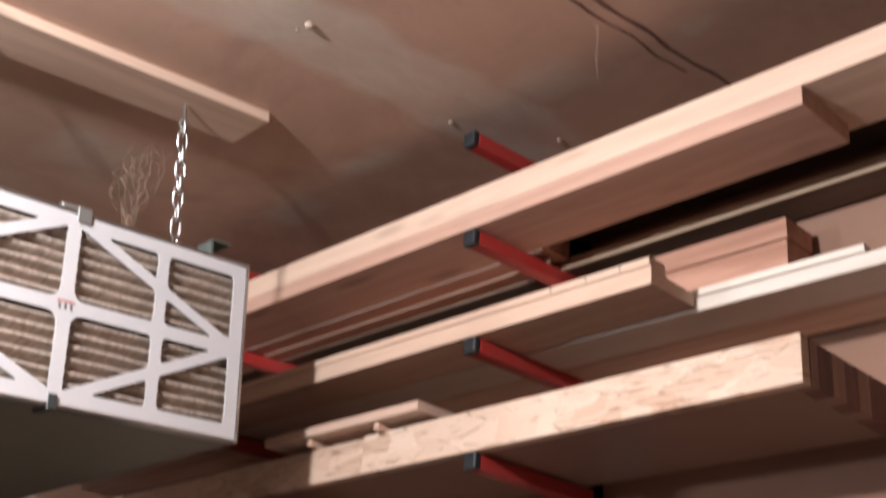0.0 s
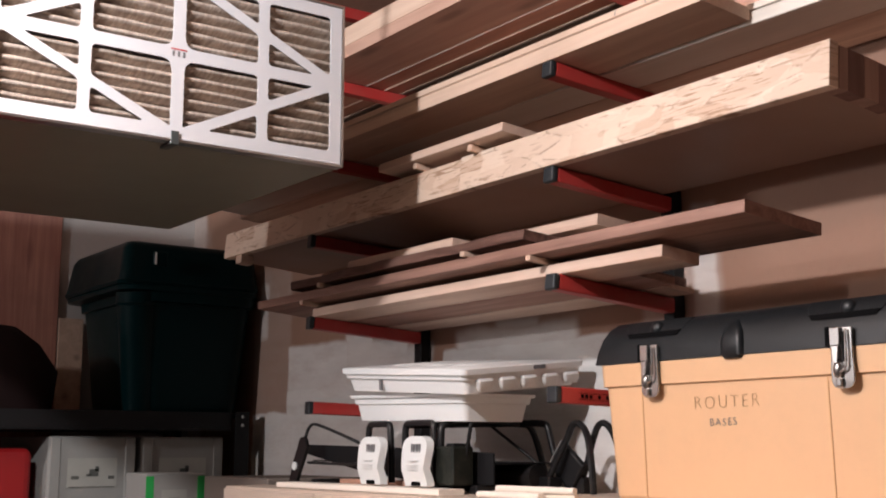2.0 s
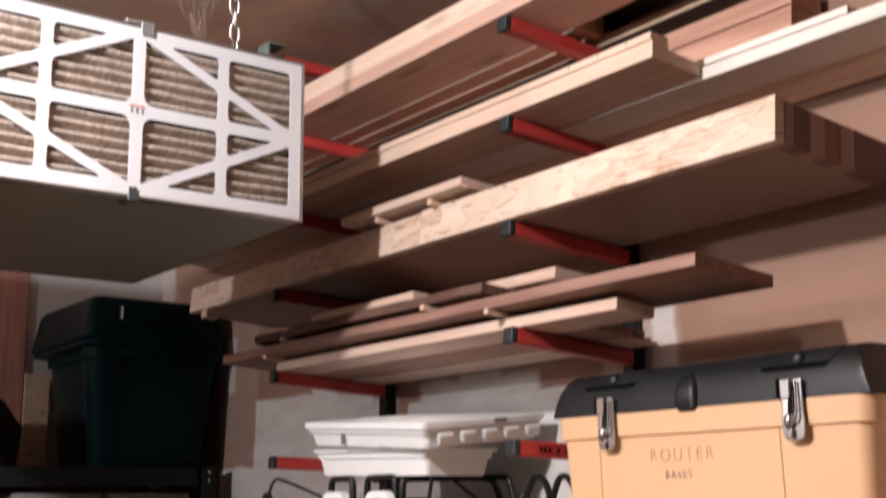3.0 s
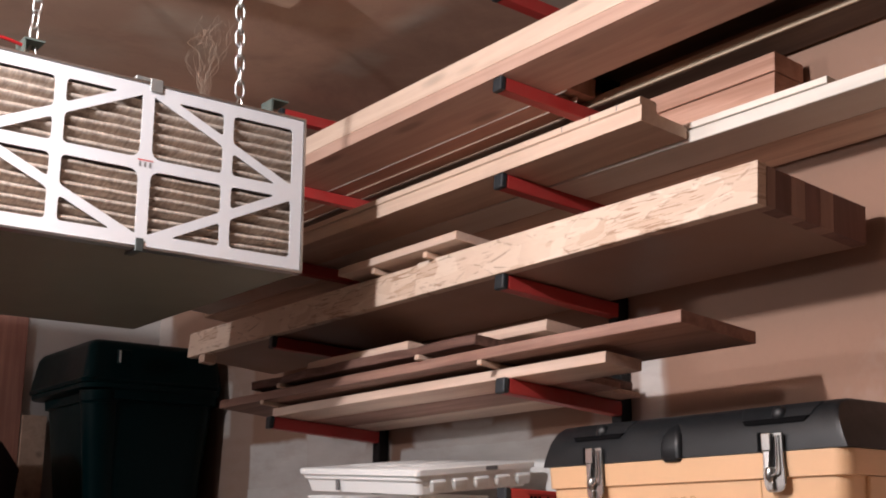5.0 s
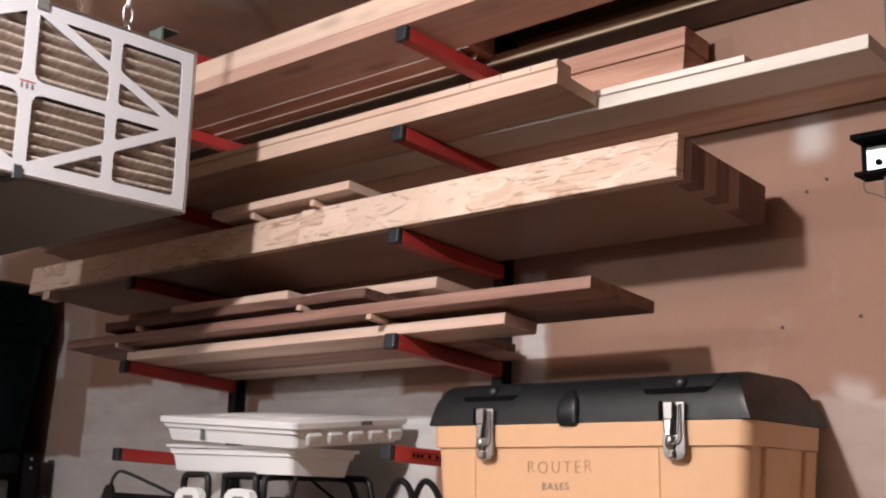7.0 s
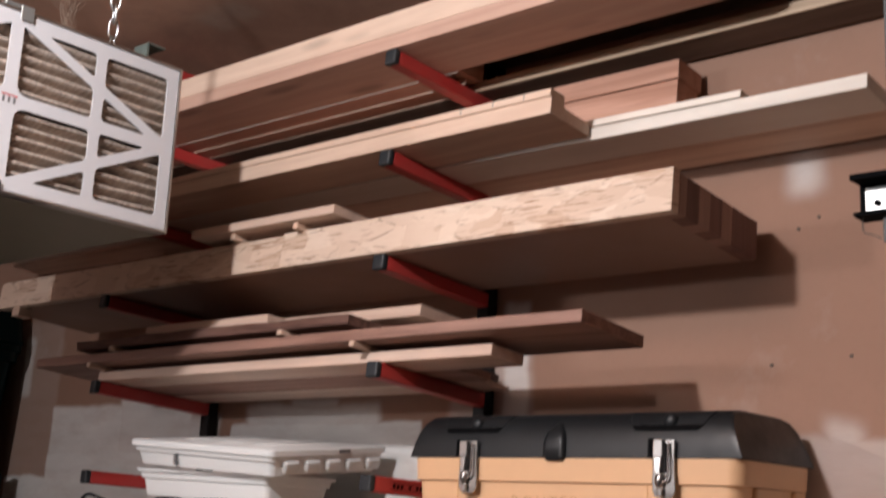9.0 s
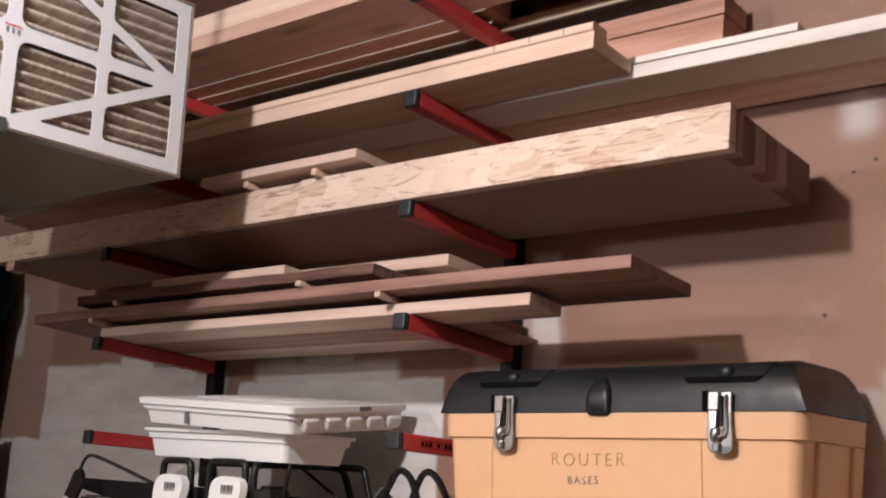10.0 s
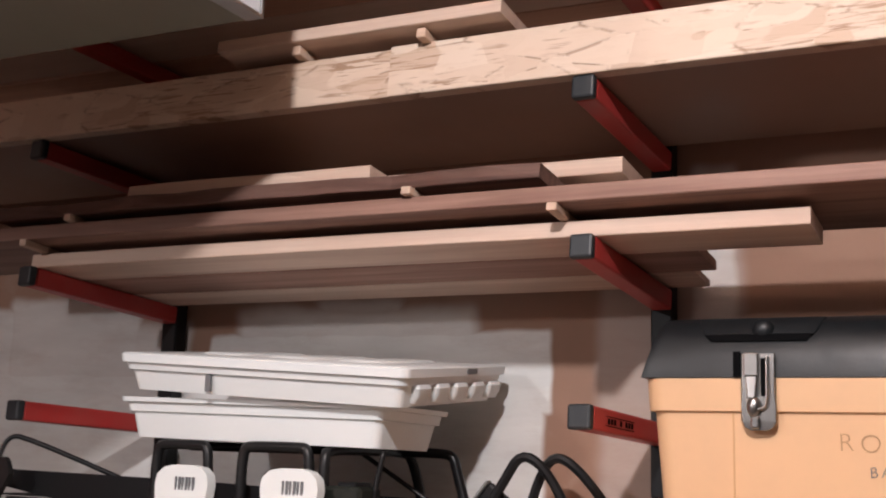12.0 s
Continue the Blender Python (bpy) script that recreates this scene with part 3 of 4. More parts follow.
board("walnut_board", "dark walnut board at the back of the stack", M_WALNUT, -0.75, -0.06, -0.215, -0.03, 1.744, 1.7625, seed=16.6)
for x in (-0.55, -0.12):
    tagged(solid("sticker", lean(cube(x - 0.006, x + 0.006, -0.205, -0.035, 1.763, 1.7825, bevel=0.001)), M_STICK), "thin square wooden sticker between two planks", "stick", "stickers between boards")
board("maple_board", "pale maple board on top of the drying stack", M_MAPLE, -0.60, 0.03, -0.205, -0.032, 1.783, 1.803, seed=17.0)
board("small_offcut", "small pale offcut on the long plank", M_PALE, -0.02, 0.085, -0.225, -0.16, 1.7345, 1.752, seed=18.0)

# ---- ceiling fittings ----
tagged(solid("ceiling_cleat", plank_mesh(-0.85, 0.85, -0.054, 0.054, 2.4205, 2.4395, seed=20.0), M_CLEAT), "weathered wooden cleat screwed to the ceiling", "cleat")
cl = bpy.data.objects["ceiling_cleat"]
cl.rotation_euler = (0, 0, radians(88.6))
cl.location = (-0.288, -1.388, 2.4205)
for x, y, r in ((0.045, -0.663, 0.0085), (0.022, -0.668, 0.003), (-0.02, -0.30, 0.005), (0.07, -0.12, 0.005)):
    bm = bmesh.new()
    cyl(bm, (x, y, 2.4405 - 0.7 * r), (x, y, 2.4415), 0.6 * r, 12, r)
    tagged(solid("screw_head", bm, M_WEB), "compound-covered screw head in the ceiling", "screw", "ceiling screws")
for x, y0, y1, w in ((0.391, -0.85, -0.03, 0.0062), (0.364, -0.62, -0.16, 0.0034)):
    bm = bmesh.new()
    prev = None
    for k in range(41):
        y = y0 + (y1 - y0) * k / 40
        c = x + 0.010 * noise.noise(Vector((0, y * 9, x * 9))) + 0.003 * noise.noise(Vector((5, y * 41, x)))
        ww = w * (0.4 + 1.2 * abs(noise.noise(Vector((3, y * 11, x * 5)))))
        row = [bm.verts.new((c + sx * ww, y, zz)) for sx, zz in ((-1, 2.4405), (-1, 2.4394), (1, 2.4394), (1, 2.4405))]
        if prev:
            for q in range(3):
                bm.faces.new((prev[q], prev[q + 1], row[q + 1], row[q]))
        prev = row
    tagged(solid("ceiling_crack", bm, M_ENDS[1]), "dark open joint in the ceiling board", "crack", kind="structure")


# ---- the hanging air filter ----
FX0, FX1, FY0, FY1, FZ0, FZ1 = -1.0, -0.253, -1.147, -0.531, 1.883, 2.174
air = thing("air_filter_unit", ((FX0 + FX1) / 2, (FY0 + FY1) / 2, FZ0), "beige hanging air filter unit with a dusty white-framed filter", "air filter")
t = 0.004
for nm, a in (("bottom_panel", (FX0, FX1 - 0.004, FY0, FY1, FZ0, FZ0 + t)), ("top_panel", (FX0, FX1 - 0.004, FY0, FY1, FZ1 - t, FZ1)),
              ("side_panel", (FX0, FX1 - 0.004, FY0, FY0 + t, FZ0 + t, FZ1 - t)), ("side_panel", (FX0, FX1 - 0.004, FY1 - t, FY1, FZ0 + t, FZ1 - t)),
              ("back_panel", (FX0, FX0 + t, FY0 + t, FY1 - t, FZ0 + t, FZ1 - t))):
    part(nm, cube(*a), M_HOUSING, air, "beige painted sheet metal")
for a in ((FY0 - 0.001, FY1 + 0.001, FZ0 - 0.001, FZ0 + 0.003), (FY0 - 0.001, FY1 + 0.001, FZ1 - 0.003, FZ1 + 0.001),
          (FY0 - 0.001, FY0 + 0.003, FZ0 + 0.003, FZ1 - 0.003), (FY1 - 0.003, FY1 + 0.001, FZ0 + 0.003, FZ1 - 0.003)):
    part("rim", cube(FX1 - 0.02, FX1 + 0.001, *a), M_ZINC, air, "thin bright metal rim")

ya, yb, za, zb = FY0 + 0.004, FY1 - 0.004, FZ0 + 0.004, FZ1 - 0.004
yc, zc = (ya + yb) / 2, (za + zb) / 2
hw, hh = (yb - ya) / 2, (zb - za) / 2


def cut(poly, n0, n1, off):
    """The part of a polygon on the side n0*y + n1*z >= off."""
    out = []
    for p, q in zip(poly, poly[1:] + poly[:1]):
        dp, dq = n0 * p[0] + n1 * p[1] - off, n0 * q[0] + n1 * q[1] - off
        if dp >= 0:
            out.append(p)
        if (dp >= 0) != (dq >= 0):
            f = dp / (dp - dq)
            out.append((p[0] + f * (q[0] - p[0]), p[1] + f * (q[1] - p[1])))
    return out


def rounded(poly, r):
    """A convex polygon with its corners rounded off."""
    out = []
    for k, p in enumerate(poly):
        p = Vector(p)
        a, b = Vector(poly[k - 1]) - p, Vector(poly[(k + 1) % len(poly)]) - p
        if min(a.length, b.length) < 0.0015:
            continue
        turn = a.angle(b)
        near = 2.2 if math.hypot(p.x - yc, p.y - zc) < 0.03 else 1.0
        reach = min(near * r * min(1.0, 0.6 / math.tan(turn / 2) + 0.4), 0.42 * a.length, 0.42 * b.length)
        s, e = p + a.normalized() * reach, p + b.normalized() * reach
        for f in (0.0, 0.25, 0.5, 0.75, 1.0):
            out.append(s * (1 - f) ** 2 + p * 2 * f * (1 - f) + e * f * f)
    return out


# the white face: one die-cut sheet with sixteen rounded windows between its straps
dl = math.hypot(hw, hh)
windows = []
for sy in (-1, 1):
    for sz in (-1, 1):
        for c0, c1 in ((0.0105, 0.5 * hw - 0.0095), (0.5 * hw + 0.0095, hw - 0.022)):
            whole = [(c0, 0.0105), (c1, 0.0105), (c1, hh - 0.021), (c0, hh - 0.021)]
            for side in (-1, 1):
                # strap from the middle of the end to the middle of the long edge
                w = cut(whole, side * hh / dl, side * hw / dl, side * (hw - 0.012) * hh / dl + 0.0085)
                if len(w) > 2:
                    windows.append(rounded([(yc + sy * y, zc + sz * z) for y, z in w], 0.009))
face = bmesh.new()
loops = [[(ya, za), (yb, za), (yb, zb), (ya, zb)]] + windows
edges = []
for loop in loops:
    vs = [face.verts.new((FX1 - 0.001, p[0], p[1])) for p in loop]
    edges += [face.edges.new((vs[k], vs[(k + 1) % len(vs)])) for k in range(len(vs))]
bmesh.ops.triangle_fill(face, use_beauty=True, use_dissolve=False, edges=edges, normal=(1, 0, 0))
bmesh.ops.dissolve_limit(face, angle_limit=0.01, verts=face.verts, edges=face.edges)
bmesh.ops.triangulate(face, faces=face.faces)
deep = bmesh.ops.extrude_face_region(face, geom=face.faces[:])
for v in deep["geom"]:
    if isinstance(v, bmesh.types.BMVert):
        v.co.x -= 0.0022
bmesh.ops.recalc_face_normals(face, faces=face.faces)
part("filter_face", face, M_FRAMEWHITE, air, "white die-cut cardboard face with rounded windows")
pl = bmesh.new()
n_pleat = 15
rows = []
for i in range(n_pleat):
    for f, d in ((0.0, 0.042), (0.32, 0.022), (0.48, 0.0105), (0.70, 0.0085), (0.88, 0.015)):
        z = za + (zb - za) * (i + f) / n_pleat
        row = []
        for j in range(57):
            y = ya + (yb - ya) * j / 56
            row.append(pl.verts.new((FX1 - d + 0.0022 * noise.noise(Vector((y * 30, i * 0.7 + f, 0))), y,
                                     z + 0.0022 * noise.noise(Vector((y * 11, i * 1.7, 3))))))
        rows.append(row)
for a, b in zip(rows, rows[1:]):
    for j in range(56):
        pl.faces.new((a[j], a[j + 1], b[j + 1], b[j])).smooth = True
part("pleats", pl, M_PLEAT, air, "dusty grey-brown pleated filter paper")
part("logo", cube(FX1 - 0.0008, FX1 - 0.0003, yc - 0.013, yc + 0.014, zc + 0.0055, zc + 0.0075), M_LOGO, air, "small red maker's mark")
for k in (-0.009, 0.0, 0.009):
    part("logo_bar", cube(FX1 - 0.0008, FX1 - 0.0003, yc + k - 0.0018, yc + k + 0.0018, zc - 0.0055, zc + 0.0035), M_INK, air, "small grey mark")
for z, s in ((FZ0, 1), (FZ1, -1)):
    up = z > 2.0
    clip = cube(FX1 - 0.04, FX1 + 0.002, yc - (0.026 if up else 0.010), yc + (0.022 if up else 0.004), z + 0.0012 if up else z - 0.006, z + 0.008 if up else z - 0.0012, bevel=0.001)
    box(clip, FX1 + 0.002, FX1 + 0.0035, yc + (0.0 if up else -0.010), yc + (0.022 if up else 0.004), z - 0.016 if up else z - 0.006, z + 0.008 if up else z + 0.016, bevel=0.0006)
    part("spring_clip", clip, M_CLIP if up else M_BRACKET, air, "bent grey metal spring clip")
for y in (FY1 - 0.045, FY0 + 0.115):
    br = cube(FX1 - 0.05, FX1 - 0.012, y - 0.022, y + 0.022, FZ1 + 0.001, FZ1 + 0.004)
    box(br, FX1 - 0.05, FX1 - 0.012, y - 0.022, y - 0.018, FZ1 + 0.004, FZ1 + 0.028)
    box(br, FX1 - 0.052, FX1 - 0.008, y - 0.022, y + 0.012, FZ1 + 0.0282, FZ1 + 0.031)
    part("hanger_bracket", br, M_HANGER, air, "grey-green steel hanger bracket")
wire = tube([(FX1 - 0.02, FY0 + 0.095, FZ1 + 0.020), (FX1 - 0.012, FY0 + 0.05, FZ1 + 0.024), (FX1 - 0.012, FY0 + 0.02, FZ1 + 0.012), (FX1 - 0.04, FY0 - 0.004, FZ1 - 0.01)], 0.003)
part("red_wire", wire, M_REDCASE, air, "short red wire on the housing")


def hang_chain(top, bottom):
    c = thing("chain", bottom, "bright zinc chain hanging from a ceiling hook", "chain", "chains of the air filter")
    top, bottom = Vector(top), Vector(bottom)
    d = (top - bottom).normalized()
    L, gap = 0.032, 0.0235
    n = int((top - bottom).length / gap)
    q = d.to_track_quat("X", "Z").to_matrix().to_4x4()
    for i in range(n):
        m = Matrix.Translation(bottom + d * (gap * (i + 0.5) + 0.012)) @ q @ Matrix.Rotation(radians(90 * (i % 2) + 20), 4, "X")
        l = L / 2 - 0.007
        pts = [(-l, -0.0075, 0), (l, -0.0075, 0), (l + 0.007, -0.004, 0), (l + 0.007, 0.004, 0), (l, 0.0075, 0), (-l, 0.0075, 0), (-l - 0.007, 0.004, 0), (-l - 0.007, -0.004, 0)]
        part("link", put(tube(pts, 0.0021, 6, closed=True), m), M_ZINC, c)
    b = bottom
    part("snap_hook", tube([b + Vector((0, -0.007, -0.022)), b + Vector((0, -0.006, -0.004)), b + Vector((0, 0, 0.016)), b + Vector((0, 0.006, -0.004)), b + Vector((0, 0.007, -0.022))], 0.0018, 6), M_ZINC, c)
    e2 = top
    part("eye_hook", tube([e2 + Vector((0, 0, 0.035)), e2 + Vector((0, 0, 0.012)), e2 + Vector((0.006, 0.004, 0.0)), e2 + Vector((0, 0, -0.008)), e2 + Vector((-0.008, -0.004, 0.0)), e2 + Vector((-0.003, 0, 0.010))], 0.0028, 6), M_ZINC, c)


hang_chain((-0.262, -0.672, 2.385), (-0.300, -0.645, 2.197))
hang_chain((-0.262, -1.033, 2.385), (-0.285, -1.033, 2.200))

# small screws and dents in the wall by the rack
for x, z in ((0.628, 1.896), (0.581, 1.688), (0.661, 1.911), (0.706, 1.696)):
    bm = bmesh.new()
    cyl(bm, (x, -0.0022, z), (x, 0.002, z), 0.0026, 10, 0.003)
    tagged(solid("wall_screw", bm, M_BENCH), "dark screw head in the bare drywall", "screw", "wall screws")

# cobwebs
def cobweb(name, x, y, z0, z1, spread, n, seed):
    rng = random.Random(seed)
    bm = bmesh.new()
    for _ in range(n):
        p = [Vector((x + rng.uniform(-spread, spread), y + rng.uniform(-spread, spread), z1))]
        for k in range(1, 6):
            f = k / 5
            p.append(Vector((x + rng.uniform(-1, 1) * spread * (1 - 0.85 * f), y + rng.uniform(-1, 1) * spread * (1 - 0.85 * f), z1 + (z0 - z1) * f * rng.uniform(0.85, 1.0))))
        t2 = tube(p, 0.0002, 3)
        me = bpy.data.meshes.new("strand")
        t2.to_mesh(me)
        t2.free()
        bm.from_mesh(me)
        bpy.data.meshes.remove(me)
    return tagged(solid(name, bm, M_WEB), "dusty cobweb hanging from the ceiling", "cobweb", kind="stuff")


cobweb("cobweb", -0.43, -0.655, 2.225, 2.395, 0.055, 18, 3)
cobweb("cobweb", 0.350, -0.372, 2.345, 2.439, 0.005, 3, 5)

# ---- hanging perforated strut with an angle bracket ----
strut = thing("perforated_strut", (0.88, -0.215, 1.82), "grey perforated steel strut hung from the ceiling", "strut")
sb = cube(0.858, 0.861, -0.235, -0.20, 1.865, 2.4395)
box(sb, 0.861, 0.898, -0.235, -0.232, 1.865, 2.4395)
part("angle_iron", sb, M_GALV, strut, "dull galvanised angle iron")
rb = cube(0.822, 0.98, -0.275, -0.238, 1.877, 1.884)
box(rb, 0.826, 0.98, -0.275, -0.238, 1.829, 1.834)
box(rb, 0.822, 0.98, -0.242, -0.239, 1.834, 1.878)
part("bracket", rb, M_SLOT, strut, "dark steel channel bracket")
tab = cube(0.858, 0.93, -0.262, -0.258, 1.795, 1.8285, bevel=0.001)
part("lower_tab", tab, M_GALV, strut, "dull galvanised tab with a bolt")
part("tab_bolt", cyl(bmesh.new(), (0.872, -0.266, 1.812), (0.872, -0.2622, 1.812), 0.006, 10), M_CLIP, strut, "bright bolt head")
part("tie_wire", tube([(0.833, -0.262, 1.829), (0.832, -0.262, 1.81), (0.846, -0.262, 1.806), (0.856, -0.260, 1.80)], 0.0007, 6), M_GALV, strut, "thin loose wire")
part("label_plate", cube(0.830, 0.98, -0.2445, -0.2425, 1.836, 1.873, bevel=0.0005), M_CLIP, strut, "bright metal plate with bolt holes")
for x in (0.846, 0.872):
    bm = bmesh.new()
    cyl(bm, (x, -0.247, 1.851), (x, -0.243, 1.851), 0.0045, 8)
    part("bolt", bm, M_SLOT, strut)

# ---- bench and the plywood storage boxes on it ----
BZ = 1.319
bench = thing("workbench", (0.0, -0.33, 0.0), "plain wooden workbench along the wall", "workbench")
part("bench_top", cube(-1.45, 1.9, -0.66, -0.004, 0.86, 0.90, bevel=0.003), M_BENCH, bench)
for x in (-1.38, 0.25, 1.8):
    for y in (-0.62, -0.08):
        part("leg", cube(x - 0.045, x + 0.045, y - 0.045, y + 0.045, 0.0, 0.86, bevel=0.003), M_PINE, bench)
FRONT = -0.40
cab = thing("storage_cabinet", (0.2, -0.2, 0.90), "low plywood storage cabinet with tan door panels", "cabinet")
part("top", plank_mesh(-0.955, 1.75, FRONT + 0.004, -0.006, BZ - 0.018, BZ, seed=31), M_PLY, cab)
part("back_body", cube(-0.95, 1.745, FRONT + 0.02, -0.006, 0.90, BZ - 0.0185), M_PLY, cab)
for a, b, m in ((-0.955, -0.563, M_PLY), (-0.559, -0.16, M_PLY), (-0.130, 0.006, M_KNOTTY), (0.010, 0.296, M_KNOTTY), (0.30, 0.72, M_KNOTTY), (0.725, 1.75, M_PLY)):
    part("front_panel", cube(a, b, FRONT - 0.002, FRONT + 0.0195, 0.92, BZ - 0.003 - 0.002 * (a < -0.2), bevel=0.0015), m, cab, "tan sheet-wood front panel")
part("stile", cube(-0.1575, -0.1325, FRONT - 0.006, FRONT + 0.0195, 0.92, BZ - 0.002, bevel=0.001), M_HARDBOARD, cab, "dark wooden stile")

# ---- yellow toolbox ----
TB = thing("toolbox", (0.37, -0.13, BZ), "yellow plastic toolbox with a charcoal lid and two metal latches", "toolbox")
bx0, bx1, by0, by1 = 0.091, 0.632, -0.229, -0.03
part("body", lathe_box([(BZ + 0.0005, bx0 + 0.006, bx1 - 0.006, by0 + 0.006, by1 - 0.006, 0.014), (BZ + 0.008, bx0, bx1, by0, by1, 0.018),
                        (1.496, bx0 - 0.014, bx1 + 0.013, by0 - 0.006, by1 + 0.004, 0.02), (1.497, bx0 - 0.020, bx1 + 0.019, by0 - 0.011, by1 + 0.008, 0.022),
                        (1.531, bx0 - 0.022, bx1 + 0.021, by0 - 0.012, by1 + 0.009, 0.022)]), M_TOOLBOX, TB, "yellow plastic body", smooth=True)
lx0, lx1, ly0, ly1 = 0.067, 0.655, -0.242, -0.02
lid = bmesh.new()
prof = [(ly0, 1.532), (ly0 + 0.001, 1.55), (ly0 + 0.006, 1.572), (ly0 + 0.016, 1.588), (ly0 + 0.03, 1.597), (ly0 + 0.055, 1.601), (ly1 - 0.055, 1.601), (ly1 - 0.03, 1.597), (ly1 - 0.014, 1.586), (ly1 - 0.004, 1.566), (ly1, 1.532)]
rings = []
for x, s, draft in ((lx0, 0.955, 0.30), (lx0 + 0.003, 0.985, 0.30), (lx0 + 0.009, 1.0, 0.28), (lx1 - 0.009, 1.0, -0.34), (lx1 - 0.003, 0.985, -0.36), (lx1, 0.955, -0.36)):
    rings.append([lid.verts.new((x + draft * (z - 1.532), (y + 0.131) * (0.9 + 0.1 * s) - 0.131, 1.532 + (z - 1.532) * s)) for y, z in prof])
for a, b in zip(rings, rings[1:]):
    for k in range(len(prof)):
        lid.faces.new((a[k], a[(k + 1) % len(prof)], b[(k + 1) % len(prof)], b[k]))
lid.faces.new(rings[0][::-1]), lid.faces.new(rings[-1])
lid_ob = part("lid", lid, M_LID, TB, "charcoal plastic domed lid", smooth=True)
for x in (0.192, 0.538):
    # the slot isn't cut: a dull black block gives its inner shade
    r = lathe_box([(1.5700, x - 0.050, x + 0.050, ly0 + 0.0035, ly0 + 0.016, 0.002), (1.5775, x - 0.057, x + 0.057, ly0 + 0.0055, ly0 + 0.016, 0.002)])
    part("lid_slot", r, M_SLOT, lid_ob, "black block standing in for a shaded finger slot")
    tr = lathe_box([(1.578, x - 0.058, x + 0.058, ly0 + 0.0075, ly0 + 0.03, 0.003), (1.588, x - 0.063, x + 0.063, ly0 + 0.0135, ly0 + 0.03, 0.003), (1.597, x - 0.067, x + 0.067, ly0 + 0.026, ly0 + 0.04, 0.003)])
    part("slot_cover", tr, M_LID, lid_ob, "raised charcoal slot cover", smooth=True)
    bm = bmesh.new()
    bmesh.ops.create_uvsphere(bm, u_segments=18, v_segments=10, radius=0.0125, matrix=Matrix.Translation((x + 0.004, ly0 + 0.0135, 1.5825)) @ Matrix.Diagonal((1.0, 0.8, 1.0, 1.0)))
    part("slot_knob", bm, M_LID, lid_ob, smooth=True)
bump = lathe_box([(1.5275, 0.339, 0.369, ly0 - 0.004, ly0 + 0.004, 0.006), (1.532, 0.333, 0.374, ly0 - 0.007, ly0 + 0.02, 0.009), (1.552, 0.333, 0.374, ly0 - 0.007, ly0 + 0.02, 0.009), (1.566, 0.336, 0.371, ly0 - 0.003, ly0 + 0.022, 0.009), (1.577, 0.342, 0.365, ly0 + 0.005, ly0 + 0.026, 0.008), (1.583, 0.349, 0.358, ly0 + 0.012, ly0 + 0.028, 0.003)])
part("thumb_lug", bump, M_LID, lid_ob, "rounded charcoal thumb lug", smooth=True)
for x in (0.193, 0.540):
    latch = part("latch", cube(x - 0.018, x + 0.018, ly0 - 0.0030, ly0 - 0.0008, 1.486, 1.553, bevel=0.001), M_BRACKET, TB, "bright nickel draw latch on a dark plate")
    y1 = ly0 - 0.0032
    part("base_plate", lathe_box([(1.477, x - 0.008, x + 0.010, y1 - 0.0026, y1, 0.0012), (1.480, x - 0.0135, x + 0.0160, y1 - 0.0028, y1, 0.0013), (1.486, x - 0.0165, x + 0.0190, y1 - 0.003, y1, 0.0014), (1.502, x - 0.0175, x + 0.0190, y1 - 0.003, y1, 0.0014), (1.516, x - 0.0165, x + 0.0175, y1 - 0.003, y1, 0.0014), (1.556, x - 0.0165, x + 0.0180, y1 - 0.003, y1, 0.0014)]), M_CHROME, latch)
    part("lever", cube(x - 0.0135, x + 0.0020, y1 - 0.0085, y1 - 0.0032, 1.532, 1.5565, bevel=0.0014, seg=2), M_CHROME, latch)
    part("draw_bar", lathe_box([(1.510, x - 0.0095, x - 0.0005, y1 - 0.0105, y1 - 0.0032, 0.002), (1.5315, x - 0.0115, x + 0.0012, y1 - 0.0095, y1 - 0.0032, 0.002)]), M_CHROME, latch)
    # shade of the latch's gap, laid on the plate as a black strip
    part("slot", cube(x + 0.0035, x + 0.0088, y1 - 0.0038, y1 - 0.0031, 1.512, 1.551), M_SLOT, latch, "black strip standing in for the latch's shaded slot")
    part("wire_loop", tube([(x + 0.0102, y1 - 0.006, 1.553), (x + 0.0102, y1 - 0.0068, 1.53), (x + 0.0100, y1 - 0.0078, 1.503), (x + 0.0035, y1 - 0.0085, 1.4985), (x - 0.002, y1 - 0.0085, 1.4985)], 0.0016, 8), M_CHROME, latch)
    bm = bmesh.new()
    bmesh.ops.create_uvsphere(bm, u_segments=16, v_segments=10, radius=0.0072, matrix=Matrix.Translation((x - 0.0035, y1 - 0.0062, 1.5010)) @ Matrix.Diagonal((1.0, 0.75, 1.55, 1.0)))
    part("thumb_piece", bm, M_STEEL, latch, "darker worn steel thumb piece", smooth=True)
    part("catch", cube(x - 0.007, x + 0.0025, y1 - 0.008, y1 - 0.0031, 1.4785, 1.4915, bevel=0.0022, seg=2), M_CHROME, latch)
    part("pivot", cube(x - 0.0255, x - 0.0185, ly0 - 0.004, ly0 + 0.001, 1.5325, 1.5585), M_SLOT, latch)
for x in (0.165, 0.508):
    # no groove is cut; the darker bar carries its shade
    part("rib_line", put(cube(-0.0008, 0.0008, -0.001, 0.001, 0, 0.168), Matrix.Translation((x, by0 - 0.0005, BZ + 0.008)) @ Matrix.Rotation(radians(1.9), 4, "X")), M_GROOVE, TB, "darker yellow bar painting the shade of a shallow moulded line")
